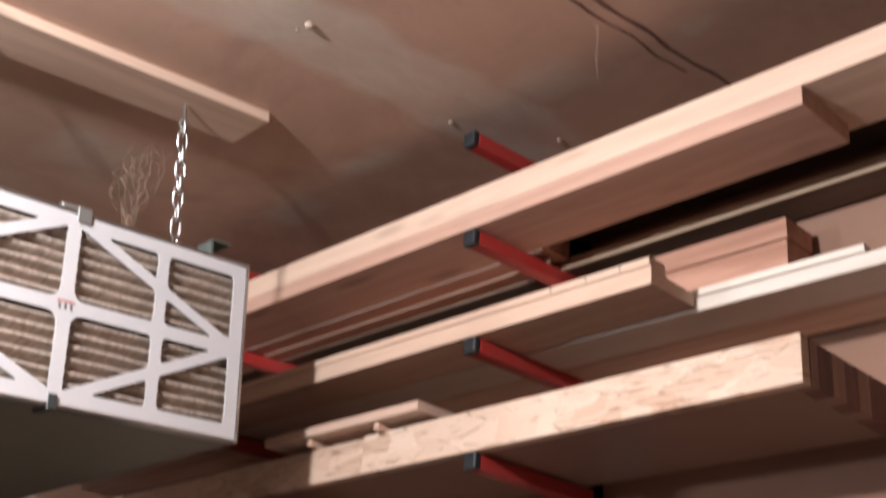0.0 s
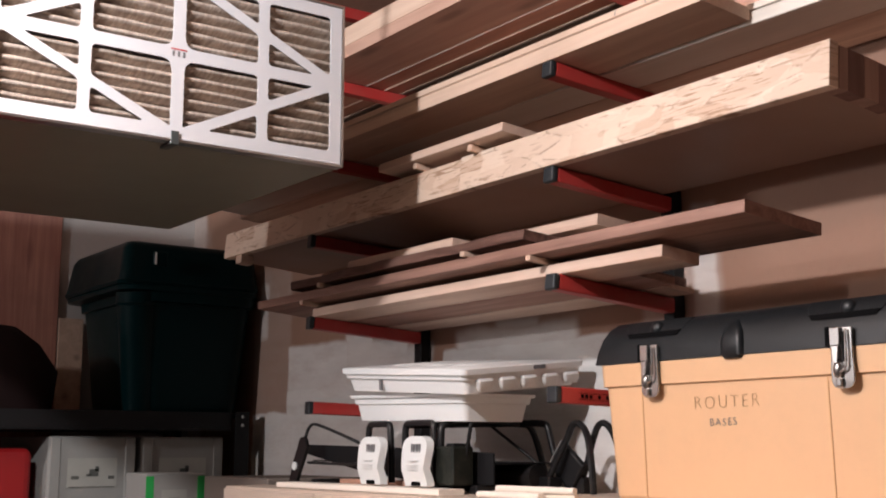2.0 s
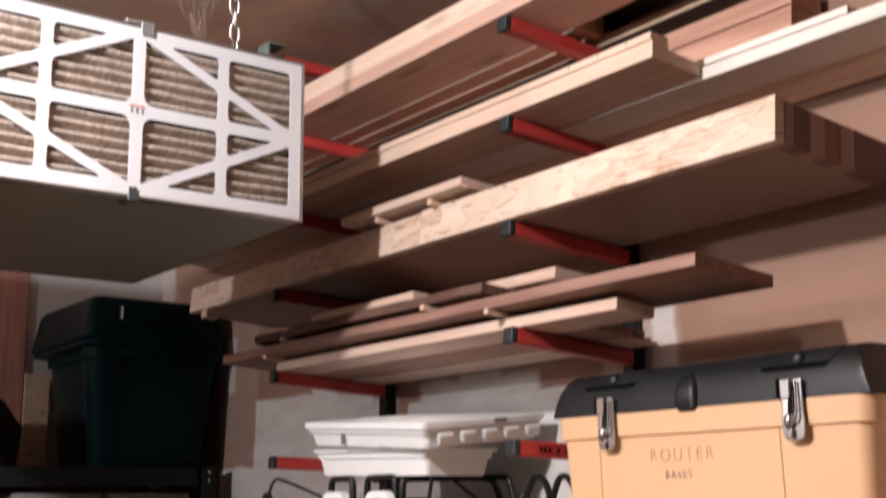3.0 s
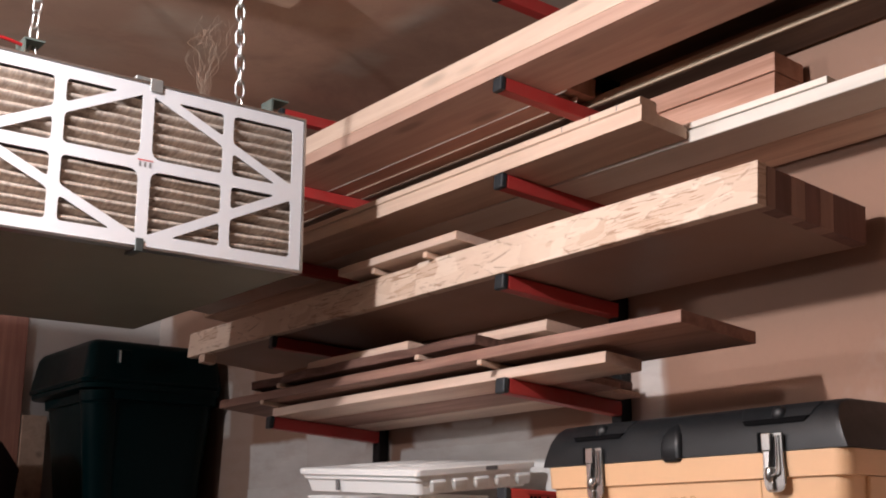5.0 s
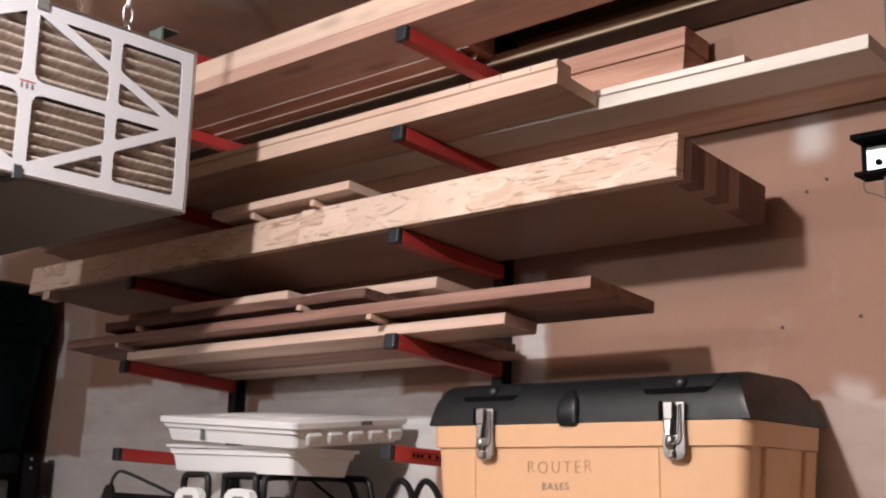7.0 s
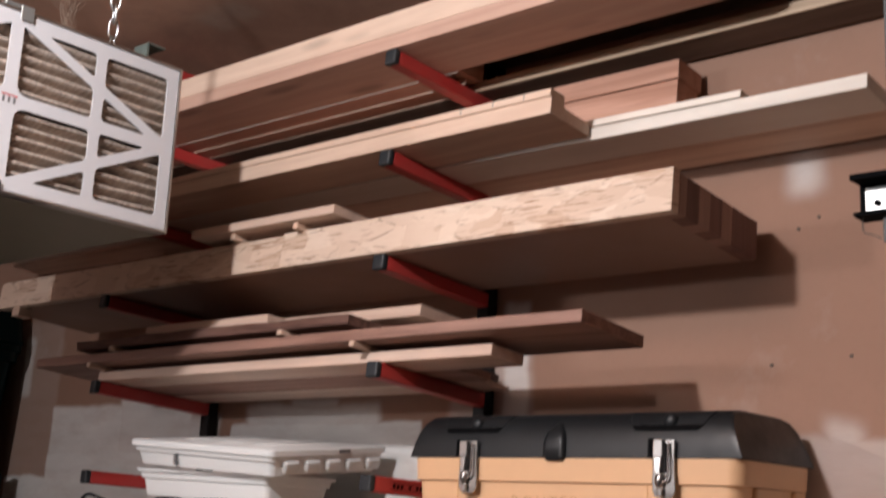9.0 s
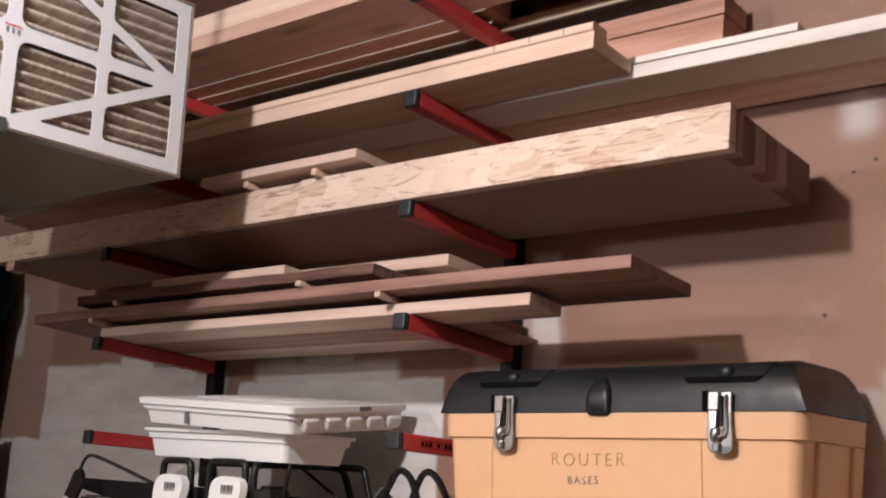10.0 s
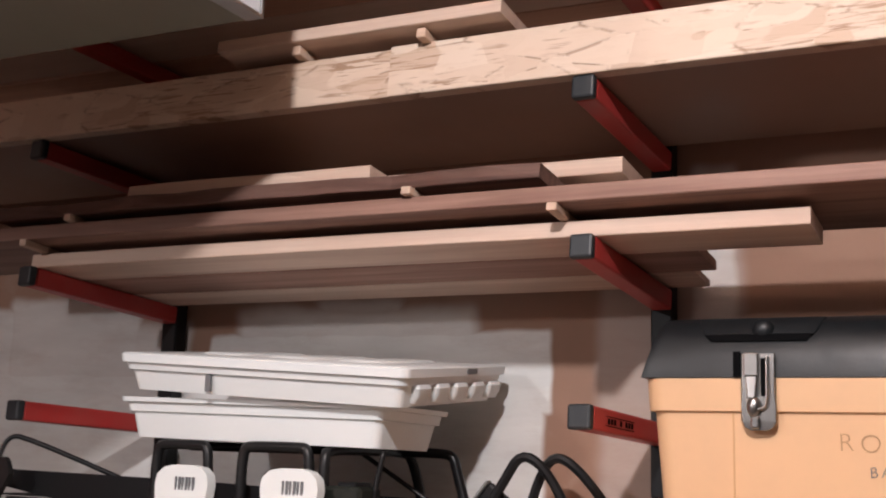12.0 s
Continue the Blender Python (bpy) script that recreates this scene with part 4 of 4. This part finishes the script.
for y0, y1 in ((-0.190, -0.118), (-0.074, -0.042)):
    part("side_panel", lathe_box([(1.335, 0.630, 0.639, y0, y1, 0.004), (1.4955, 0.640, 0.651, y0 - 0.002, y1 + 0.002, 0.004)]), M_TOOLBOX, TB, "raised yellow panel beside the handle channel", smooth=True)


def writing(text, size, x, z, y, tilt, parent, material, name):
    cu = bpy.data.curves.new("text", "FONT")
    cu.body, cu.size, cu.extrude, cu.space_character = text, size, 0.0002, 1.32
    cu.offset = -0.0006 if size > 0.02 else -0.0002
    tmp = bpy.data.objects.new("text", cu)
    scene.collection.objects.link(tmp)
    bpy.context.view_layer.update()
    me = bpy.data.meshes.new_from_object(tmp.evaluated_get(bpy.context.evaluated_depsgraph_get()))
    bpy.data.objects.remove(tmp)
    bm = bmesh.new()
    bm.from_mesh(me)
    for v in bm.verts:
        v.co += Vector((0.0006 * noise.noise(Vector((v.co.x * 50, v.co.y * 90, 7))), 0.0014 * noise.noise(Vector((v.co.x * 48, v.co.y * 30, 0))), 0))
    put(bm, Matrix.Translation((x, y, z)) @ Matrix.Rotation(radians(90 + 1.9), 4, "X") @ Matrix.Rotation(radians(tilt), 4, "Z"))
    return part(name, bm, material, parent, "pencilled hand lettering")


writing("ROUTER", 0.0265, 0.270, 1.4575, -0.2345, 0.5, TB, M_PENCIL, "lettering")
writing("BASES", 0.0155, 0.299, 1.4320, -0.2337, 2.0, TB, M_INK, "lettering")


# ---- white plastic trays ----
def tray(name, label, w, d, h, m, flutes, lidded):
    t3 = thing(name, m.translation, label, "tray", "stacked white trays")
    r = 0.012
    wall = lathe_box([(0, 0.010, w - 0.010, 0.010, d - 0.010, r), (h * 0.72, 0.004, w - 0.004, 0.004, d - 0.004, r), (h * 0.74, 0.0, w, 0.0, d, r), (h, -0.002, w + 0.002, -0.002, d + 0.002, r)])
    part("body", put(wall, m), M_WHITE, t3, smooth=True)
    if lidded:
        part("rim", put(lathe_box([(h + 0.0002, -0.006, w + 0.006, -0.006, d + 0.006, r), (h + 0.010, -0.007, w + 0.007, -0.007, d + 0.007, r), (h + 0.012, -0.004, w + 0.004, -0.004, d + 0.004, r)]), m), M_WHITE, t3, "rolled white rim", smooth=True)
        for k in range(3):
            part("top_rib", put(lathe_box([(h + 0.0122, 0.06 + 0.10 * k, 0.13 + 0.10 * k, 0.07, d - 0.05, 0.01), (h + 0.0150, 0.065 + 0.10 * k, 0.125 + 0.10 * k, 0.075, d - 0.055, 0.01)]), m), M_WHITE, t3, smooth=True)
        part("grey_tab", put(cube(w + 0.0065, w + 0.008, d * 0.56, d * 0.66, h + 0.002, h + 0.009), m), M_INK, t3, "small grey tab")
    else:
        part("rim", put(lathe_box([(h + 0.0002, -0.007, w + 0.007, -0.007, d + 0.007, r), (h + 0.006, -0.008, w + 0.008, -0.008, d + 0.008, r)]), m), M_WHITE, t3, "white rim", smooth=True)
    for k in range(flutes):
        y = d * (0.10 + 0.185 * k)
        f = lathe_box([(h * 0.12, w - 0.012, w - 0.003, y + 0.008, y + 0.036, 0.003), (h * 0.35, w - 0.010, w + 0.003, y + 0.003, y + 0.037, 0.005), (h * 0.62, w - 0.008, w + 0.0055, y, y + 0.036, 0.005), (h * 0.76, w - 0.008, w + 0.003, y + 0.002, y + 0.034, 0.004)])
        part("flute", put(f, m), M_WHITE, t3, "moulded finger flute", smooth=True)
    if lidded:
        # shadow between the front bulges, painted as a dark grey strip
        part("divider_gap", put(cube(0.125, 0.132, -0.0008, 0.004, h * 0.1, h * 0.7), m), M_INK, t3, "dark strip standing in for the shadow gap in the front wall")
    return t3


tray("parts_tray", "white plastic tray standing on black steel frames", 0.375, 0.158, 0.044, Matrix.Translation((-0.600, -0.290, 1.4555)) @ Matrix.Rotation(radians(1.2), 4, "Y"), 0, False)
tray("parts_tray", "white fluted plastic tray set crooked on another tray", 0.396, 0.275, 0.034, Matrix.Translation((-0.578, -0.322, 1.5135)) @ Matrix.Rotation(radians(3.2), 4, "Y") @ Matrix.Rotation(radians(5.6), 4, "X") @ Matrix.Rotation(radians(0.5), 4, "Z"), 5, True)

# ---- black steel stands under the trays, with white plastic jaws ----
stand = thing("roller_stand", (-0.52, -0.2, BZ + 0.012), "black tubular steel stand carrying the white trays", "stand")
for x0, x1, y in ((-0.548, -0.468, -0.285), (-0.418, -0.322, -0.285)):
    part("bent_tube", tube([(x0, y, 1.37), (x0, y, 1.43), (x0 + 0.004, y, 1.446), (x0 + 0.02, y, 1.447), (x1 - 0.02, y, 1.447), (x1 - 0.004, y, 1.446), (x1, y, 1.43), (x1 + 0.004, y, 1.335)], 0.0066), M_TUBE, stand)
part("bent_tube", tube([(-0.60, -0.15, 1.447), (-0.30, -0.10, 1.447), (-0.245, -0.095, 1.447), (-0.225, -0.095, 1.444), (-0.220, -0.094, 1.425), (-0.195, -0.09, 1.34)], 0.0066), M_TUBE, stand)
part("bent_tube", tube([(-0.30, -0.285, 1.335), (-0.302, -0.285, 1.43), (-0.302, -0.28, 1.447), (-0.30, -0.10, 1.448), (-0.295, -0.07, 1.44), (-0.28, -0.05, 1.335)], 0.0066), M_TUBE, stand)
part("bent_tube", tube([(-0.252, -0.275, 1.335), (-0.232, -0.268, 1.445)], 0.0035), M_TUBE, stand)
plate = bmesh.new()
rows3 = [(0.0, -0.868, -0.838), (0.012, -0.862, -0.832), (0.03, -0.856, -0.822), (0.055, -0.846, -0.806), (0.082, -0.830, -0.790), (0.098, -0.822, -0.796), (0.104, -0.814, -0.802)]
cols = [[plate.verts.new((x, y, BZ + 0.001 + z)) for x in (xa, xb) for y in (-0.290, -0.282)] for z, xa, xb in rows3]
for a, b in zip(cols, cols[1:]):
    for p, q in ((0, 2), (2, 3), (3, 1), (1, 0)):
        plate.faces.new((a[p], a[q], b[q], b[p]))
plate.faces.new([cols[0][k] for k in (1, 3, 2, 0)]), plate.faces.new([cols[-1][k] for k in (0, 2, 3, 1)])
part("side_plate", plate, M_TUBE, stand, "black curved end plate")
part("plate_foot", cube(-0.878, -0.815, -0.300, -0.270, BZ + 0.0005, BZ + 0.010, bevel=0.002), M_TUBE, stand)
bm = bmesh.new()
cyl(bm, (-0.838, -0.2935, 1.362), (-0.838, -0.2902, 1.362), 0.009, 14)
part("sticker_dot", bm, M_TAG, stand, "small white round sticker")
part("brace", tube([(-0.835, -0.27, 1.415), (-0.828, -0.262, 1.452), (-0.805, -0.25, 1.452), (-0.62, -0.17, 1.375)], 0.0035), M_TUBE, stand)
part("brace", tube([(-0.80, -0.28, 1.37), (-0.60, -0.24, 1.365)], 0.003), M_TUBE, stand)
part("brace", tube([(-0.335, -0.15, 1.447), (-0.20, -0.12, 1.36)], 0.003), M_TUBE, stand)
pan = bmesh.new()
edge = [(-0.872, 1.408), (-0.52, 1.402), (-0.20, 1.392), (-0.20, 1.336), (-0.45, 1.338), (-0.62, 1.350), (-0.872, 1.388)]
front, back = [[pan.verts.new((x, y, z)) for x, z in edge] for y in (-0.243, -0.240)]
pan.faces.new(front), pan.faces.new(back[::-1])
for k in range(len(edge)):
    pan.faces.new((front[k], back[k], back[(k + 1) % len(edge)], front[(k + 1) % len(edge)]))
box(pan, -0.85, -0.20, -0.2395, -0.06, 1.372, 1.3745)
part("mesh_tray", pan, M_DARK, stand, "black perforated steel shelf")
for x in (-0.355, -0.24, -0.81):
    part("foot", cube(x - 0.012, x + 0.012, -0.26, -0.10, BZ + 0.0005, BZ + 0.016, bevel=0.003), M_TUBE, stand)
part("motor_block", cube(-0.296, -0.240, -0.305, -0.255, 1.3345, 1.404, bevel=0.004), M_BOARD, stand, "dark green-black moulded block")
part("block_lug", cube(-0.28, -0.256, -0.29, -0.25, 1.4022, 1.409, bevel=0.002), M_BLACKSTEEL, stand)

part("roller", cyl(bmesh.new(), (-0.40, -0.16, 1.352), (-0.195, -0.145, 1.350), 0.022, 20), M_TUBE, stand, "black rubber roller")


def jaw(x):
    j = thing("plastic_jaw", (x, -0.31, BZ + 0.013), "white plastic pad with a printed bar label", "pad", "white plastic pads")
    rows2 = [(0.0, 0.030, 0.000), (0.012, 0.031, -0.001), (0.03, 0.030, -0.006), (0.048, 0.032, -0.002), (0.066, 0.034, 0.003), (0.078, 0.032, 0.006), (0.086, 0.024, 0.008), (0.089, 0.012, 0.009)]
    bm2 = bmesh.new()
    f0 = [[bm2.verts.new((1.15 * sx * hw2 + (0.085 - z) * 0.16 - 0.008, dy + t2, z)) for sx in (-1, 1)] for t2 in (0, 0.016) for z, hw2, dy in rows2]
    k = len(rows2)
    for i in range(k - 1):
        bm2.faces.new((f0[i][0], f0[i][1], f0[i + 1][1], f0[i + 1][0]))
        bm2.faces.new((f0[k + i][0], f0[k + i + 1][0], f0[k + i + 1][1], f0[k + i][1]))
        bm2.faces.new((f0[i][0], f0[i + 1][0], f0[k + i + 1][0], f0[k + i][0]))
        bm2.faces.new((f0[i][1], f0[k + i][1], f0[k + i + 1][1], f0[i + 1][1]))
    bm2.faces.new((f0[0][0], f0[k][0], f0[k][1], f0[0][1]))
    bm2.faces.new((f0[k - 1][0], f0[k - 1][1], f0[2 * k - 1][1], f0[2 * k - 1][0]))
    bmesh.ops.bevel(bm2, geom=[ed for ed in bm2.edges if len(ed.link_faces) == 2 and ed.calc_face_angle(0) > 0.8], offset=0.003, segments=2, affect="EDGES")
    put(bm2, Matrix.Translation((x, -0.335, BZ + 0.014)))
    part("pad", bm2, M_TAG, j, smooth=True)
    bars = bmesh.new()
    for q in range(6):
        u = x - 0.013 + 0.005 * q
        box(bars, u, u + 0.0024 + 0.001 * (q % 2), -0.333, -0.3317, BZ + 0.068, BZ + 0.089)
    put(bars, Matrix.Translation((0, -0.0008, 0)))
    part("bar_label", bars, M_INK, j, "printed bars on the pad")
    for q, w2 in ((0.058, 0.013), (0.050, 0.018), (0.046, 0.016), (0.042, 0.017)):
        part("print_line", cube(x - w2 + 0.003, x + w2 + 0.003, -0.3425, -0.3345, BZ + q, BZ + q + 0.0014), M_PRINT, j, "faint grey printed line")
    # the pad has no cut here; a black block paints the slot's shade
    part("notch", cube(x - 0.008, x + 0.020, -0.337, -0.334, BZ + 0.0145, BZ + 0.022, bevel=0.001), M_SLOT, j, "black block standing in for the shaded slot at the foot")
    return j


jaw(-0.466)
jaw(-0.314)
board("thin_lath", "thin pale lath lying along the cabinet's front edge", M_PALE, -0.80, -0.21, -0.355, -0.30, BZ + 0.0005, BZ + 0.011, group="sticks on the cabinet", seed=41)
board("thin_lath", "thin brown lath on the cabinet", M_ROSY, -0.72, -0.45, -0.22, -0.15, BZ + 0.0005, BZ + 0.012, group="sticks on the cabinet", seed=42)
board("thin_lath", "thin brown slatted lath on the cabinet", M_ROSY, -0.70, -0.44, -0.26, -0.225, BZ + 0.0005, BZ + 0.018, group="sticks on the cabinet", seed=43)
rng = random.Random(4)
for k in range(7):
    y = -0.335 + 0.011 * k
    x = -0.112 + rng.uniform(-0.022, 0.022)
    z = BZ + 0.0055
    if k in (5, 6):
        y, z = -0.3295 + 0.011 * (k - 4), BZ + 0.0152
    st = solid("dowel", cyl(bmesh.new(), (x, y, z), (x + 0.165 + rng.uniform(-0.02, 0.02), y + rng.uniform(0.004, 0.014), z), 0.0054, 10), M_PALE, smooth=True)
    tagged(st, "thin pale wooden dowel in a loose pile", "dowel", "dowels on the cabinet")

# coated steel hooks
for (ax, ay), (tx, ty), (fx, fy) in (((-0.19, -0.13), (-0.118, -0.12), (-0.042, -0.150)), ((-0.145, -0.09), (-0.088, -0.085), (0.002, -0.120))):
    hk = thing("utility_hook", ((ax + fx) / 2, (ay + fy) / 2, BZ), "black rubber-coated steel utility hook", "hook", "utility hooks")
    part("hook_rod", tube([(ax, ay, BZ + 0.016), (ax + 0.02, ay, BZ + 0.045), (tx - 0.025, ty, 1.415), (tx - 0.004, ty, 1.450), (tx + 0.028, ty, 1.434), (fx - 0.004, fy, 1.38), (fx, fy, BZ + 0.003)], 0.0062), M_TUBE, hk, smooth=True)
    if ax < -0.15:
        flap = put(cube(-0.036, 0.036, -0.006, 0.006, -0.030, 0.030, bevel=0.004, seg=2), Matrix.Translation((-0.158, -0.104, 1.368)) @ Matrix.Rotation(radians(38), 4, "Y"))
        part("hook_flap", flap, M_BLACKSTEEL, hk, "tilted black plate")
        part("flap_edge", put(cube(-0.040, -0.0365, -0.0065, 0.0065, -0.031, 0.029, bevel=0.001), Matrix.Translation((-0.158, -0.104, 1.368)) @ Matrix.Rotation(radians(38), 4, "Y")), M_CLIP, hk, "bright worn plate edge")
    part("hook_plate", cube(ax - 0.03, ax + 0.022, ay - 0.012, ay + 0.022, BZ + 0.0005, BZ + 0.03, bevel=0.003), M_BLACKSTEEL, hk, "black steel mounting plate")

# ---- black metal shelving with totes and cartons ----
SX0, SX1, SZ = -2.03, -1.55, 1.497
shelf = thing("shelving_unit", (-1.79, -0.7, 0.0), "black steel shelving unit with boltless beams", "shelving")
for y in (-0.055, -1.28):
    for x in (SX0 + 0.02, SX1 - 0.002):
        p = cube(x - 0.018, x + 0.018, y - 0.002, y + 0.002, 0.0, SZ + 0.002)
        box(p, x - 0.018 if x < -1.8 else x + 0.0142, x - 0.0142 if x < -1.8 else x + 0.018, y - 0.04 if y > -0.5 else y + 0.0021, y - 0.0021 if y > -0.5 else y + 0.04, 0.0, SZ + 0.002)
        po = part("post", p, M_BLACKSTEEL, shelf, "black angle-steel post")
for z in (SZ, 1.0, 0.5):
    part("shelf_deck", cube(SX0 + 0.005, SX1 - 0.006, -1.27, -0.06, z - 0.014, z - 0.002), M_BLACKSTEEL, shelf, "dark shelf deck")
    for x in (SX0 + 0.008, SX1 - 0.004):
        bmx = cube(x - 0.004, x + 0.004, -1.265, -0.1, z - 0.045, z)
        box(bmx, x - 0.009, x + 0.009, -1.265, -0.1, z - 0.05, z - 0.046)
        part("beam", bmx, M_BLACKSTEEL, shelf, "black steel beam")
for z in (SZ - 0.012, SZ - 0.035):
    bm = bmesh.new()
    cyl(bm, (SX1 + 0.0155, -0.075, z), (SX1 + 0.019, -0.075, z), 0.0045, 8)
    part("rivet", bm, M_CHROME, shelf, "bright rivet")


def tote(x0, x1, y0, y1, z, label):
    tt = thing("storage_tote", ((x0 + x1) / 2, (y0 + y1) / 2, z), label, "tote")
    d = 0.03
    levels = [(z + 0.0005, x0 + 0.045, x1 - 0.045, y0 + 0.045 + d, y1 - 0.045, 0.05), (z + 0.02, x0 + 0.04, x1 - 0.04, y0 + 0.04 + d, y1 - 0.04, 0.055),
              (z + 0.290, x0 + 0.016, x1 - 0.016, y0 + 0.014 + d, y1 - 0.014, 0.06), (z + 0.293, x0 + 0.006, x1 - 0.006, y0 + 0.006 + d, y1 - 0.006, 0.06), (z + 0.318, x0 + 0.004, x1 - 0.004, y0 + 0.004 + d, y1 - 0.004, 0.06),
              (z + 0.321, x0 - 0.012, x1, y0, y1, 0.06), (z + 0.332, x0 - 0.014, x1 + 0.002, y0 - 0.002, y1, 0.06), (z + 0.335, x0 - 0.012, x1, y0, y1, 0.06)]
    part("tub", lathe_box(levels), M_TEAL, tt, "dark teal plastic tub with a stepped rim", smooth=True)
    cx, cy = x1 - 0.058, y0 + 0.058
    col = bmesh.new()
    for za, zb, ra, rb in ((0.001, 0.285, 0.043, 0.052), (0.2855, 0.292, 0.055, 0.057), (0.293, 0.3205, 0.054, 0.055)):
        cyl(col, (cx - 0.03 * (1 - za / 0.32), cy + 0.03 * (1 - za / 0.32), z + za), (cx - 0.03 * (1 - zb / 0.32), cy + 0.03 * (1 - zb / 0.32), z + zb), ra, 28, rb)
    part("corner_column", col, M_TEAL, tt, "rounded teal corner of the tub", smooth=True)
    part("lid", lathe_box([(z + 0.3355, x0 + 0.006, x1 - 0.010, y0 - 0.004, y1 - 0.006, 0.03), (z + 0.345, x0 + 0.004, x1 - 0.006, y0 - 0.008, y1 - 0.004, 0.03), (z + 0.35, x0 + 0.006, x1 - 0.010, y0 - 0.004, y1 - 0.004, 0.03), (z + 0.435, x0 + 0.022, x1 - 0.022, y0 + 0.010, y1 - 0.014, 0.028),
                           (z + 0.452, x0 + 0.034, x1 - 0.034, y0 + 0.022, y1 - 0.03, 0.022), (z + 0.456, x0 + 0.045, x1 - 0.045, y0 + 0.034, y1 - 0.04, 0.018)]), M_TEAL, tt, "deep dark teal lid", smooth=True)
    la2 = part("latch", cube(x1 + 0.0005, x1 + 0.012, y0 + 0.075, y0 + 0.115, z + 0.385, z + 0.425, bevel=0.003), M_TEAL, tt, "tote latch")
    part("latch_edge", cube(x1 + 0.0122, x1 + 0.0135, y0 + 0.078, y0 + 0.083, z + 0.388, z + 0.421), M_TAG, la2, "thin pale line along the latch edge")
    return tt


tote(-2.02, -1.54, -0.425, -0.015, SZ, "dark teal plastic storage tote with a lid")
bag = lathe_box([(SZ + 0.0005, -1.95, -1.58, -1.02, -0.56, 0.10), (SZ + 0.10, -1.97, -1.57, -1.04, -0.545, 0.12), (SZ + 0.17, -1.94, -1.6, -1.0, -0.585, 0.12), (SZ + 0.215, -1.90, -1.64, -0.93, -0.64, 0.1), (SZ + 0.225, -1.86, -1.7, -0.85, -0.70, 0.07)])
tagged(solid("cloth_bag", bag, M_BAG, smooth=True), "slumped dark cloth bag on the metal shelf", "bag")
tagged(solid("cardboard_sheet", cube(-2.035, -2.028, -0.432, -0.36, SZ + 0.0005, 1.78), M_CLEAT), "brown cardboard sheet leaning on the wall", "cardboard")


def shelf_carton(y0, y1, z0, z1):
    c = thing("carton", (-1.78, (y0 + y1) / 2, z0), "white cardboard carton with a printed picture label", "carton", "white cartons on the shelf")
    part("box", cube(-2.0, -1.575, y0, y1, z0 + 0.0005, z1, bevel=0.004), M_CARTON, c)
    part("raised_edge", cube(-1.5748, -1.570, y0 + 0.003, y0 + 0.03, z0 + 0.003, z1 - 0.003, bevel=0.002), M_CARTON, c)
    part("raised_edge", cube(-1.5748, -1.570, y1 - 0.03, y1 - 0.003, z0 + 0.003, z1 - 0.003, bevel=0.002), M_CARTON, c)
    part("label", cube(-1.5748, -1.5738, y0 + 0.05, y1 - 0.05, z1 - 0.13, z1 - 0.055), M_MIDPRINT, c, "printed picture label")
    ym, zm = (y0 + y1) / 2, z1 - 0.092
    for dy, dz, hw3, hz in ((0.004, 0.0, 0.012, 0.009), (0.012, 0.010, 0.005, 0.006), (-0.010, -0.006, 0.006, 0.003), (-0.045, -0.012, 0.010, 0.004), (0.05, -0.012, 0.008, 0.004)):
        part("picture", cube(-1.5737, -1.5731, ym + dy - hw3, ym + dy + hw3, zm + dz - hz, zm + dz + hz), M_PICTURE, c, "small dark picture")
    part("label_line", cube(-1.5737, -1.5731, y0 + 0.055, y1 - 0.055, z1 - 0.129, z1 - 0.127), M_PICTURE, c)
    return c


shelf_carton(-0.59, -0.36, 1.0, 1.43)
shelf_carton(-0.345, -0.11, 1.0, 1.43)
tagged(solid("red_case", cube(-2.0, -1.6, -1.0, -0.62, 1.0005, 1.40, bevel=0.02, seg=3), M_REDCASE), "glossy red case on the lower metal shelf", "case")

tc = thing("taped_carton", (-1.40, -0.36, 0.90), "white carton sealed with green tape standing on the bench", "carton")
part("box", cube(-1.445, -1.312, -0.435, -0.283, 0.9005, 1.340, bevel=0.003), M_CARTON, tc)
for y0, y1 in ((-0.436, -0.416), (-0.302, -0.282)):
    for z0, z1 in ((1.270, 1.333), (1.13, 1.225)):
        part("tape", cube(-1.3118, -1.3108, y0, y1, z0, z1), M_GREEN, tc, "bright green tape")
part("label", cube(-1.3118, -1.3109, -0.395, -0.33, 1.235, 1.30), M_MIDPRINT, tc, "printed picture label")
part("picture", cube(-1.3108, -1.3103, -0.378, -0.348, 1.25, 1.28), M_PICTURE, tc, "small dark picture")
kc = thing("kraft_carton", (-1.12, -0.2, 0.90), "grey-brown cardboard box with torn labels", "carton")
part("box", cube(-1.30, -0.965, -0.29, -0.03, 0.9005, 1.332, bevel=0.003), M_KRAFT, kc)
part("label", cube(-1.235, -1.124, -0.2915, -0.2905, 1.175, 1.256), M_CARTON, kc, "torn white label")
for z0, z1, m in ((1.232, 1.246, M_REDCASE), (1.206, 1.222, M_BLUE), (1.190, 1.196, M_INK)):
    part("label_bar", cube(-1.215, -1.165, -0.2922, -0.2916, z0, z1), m, kc, "printed bar on the label")
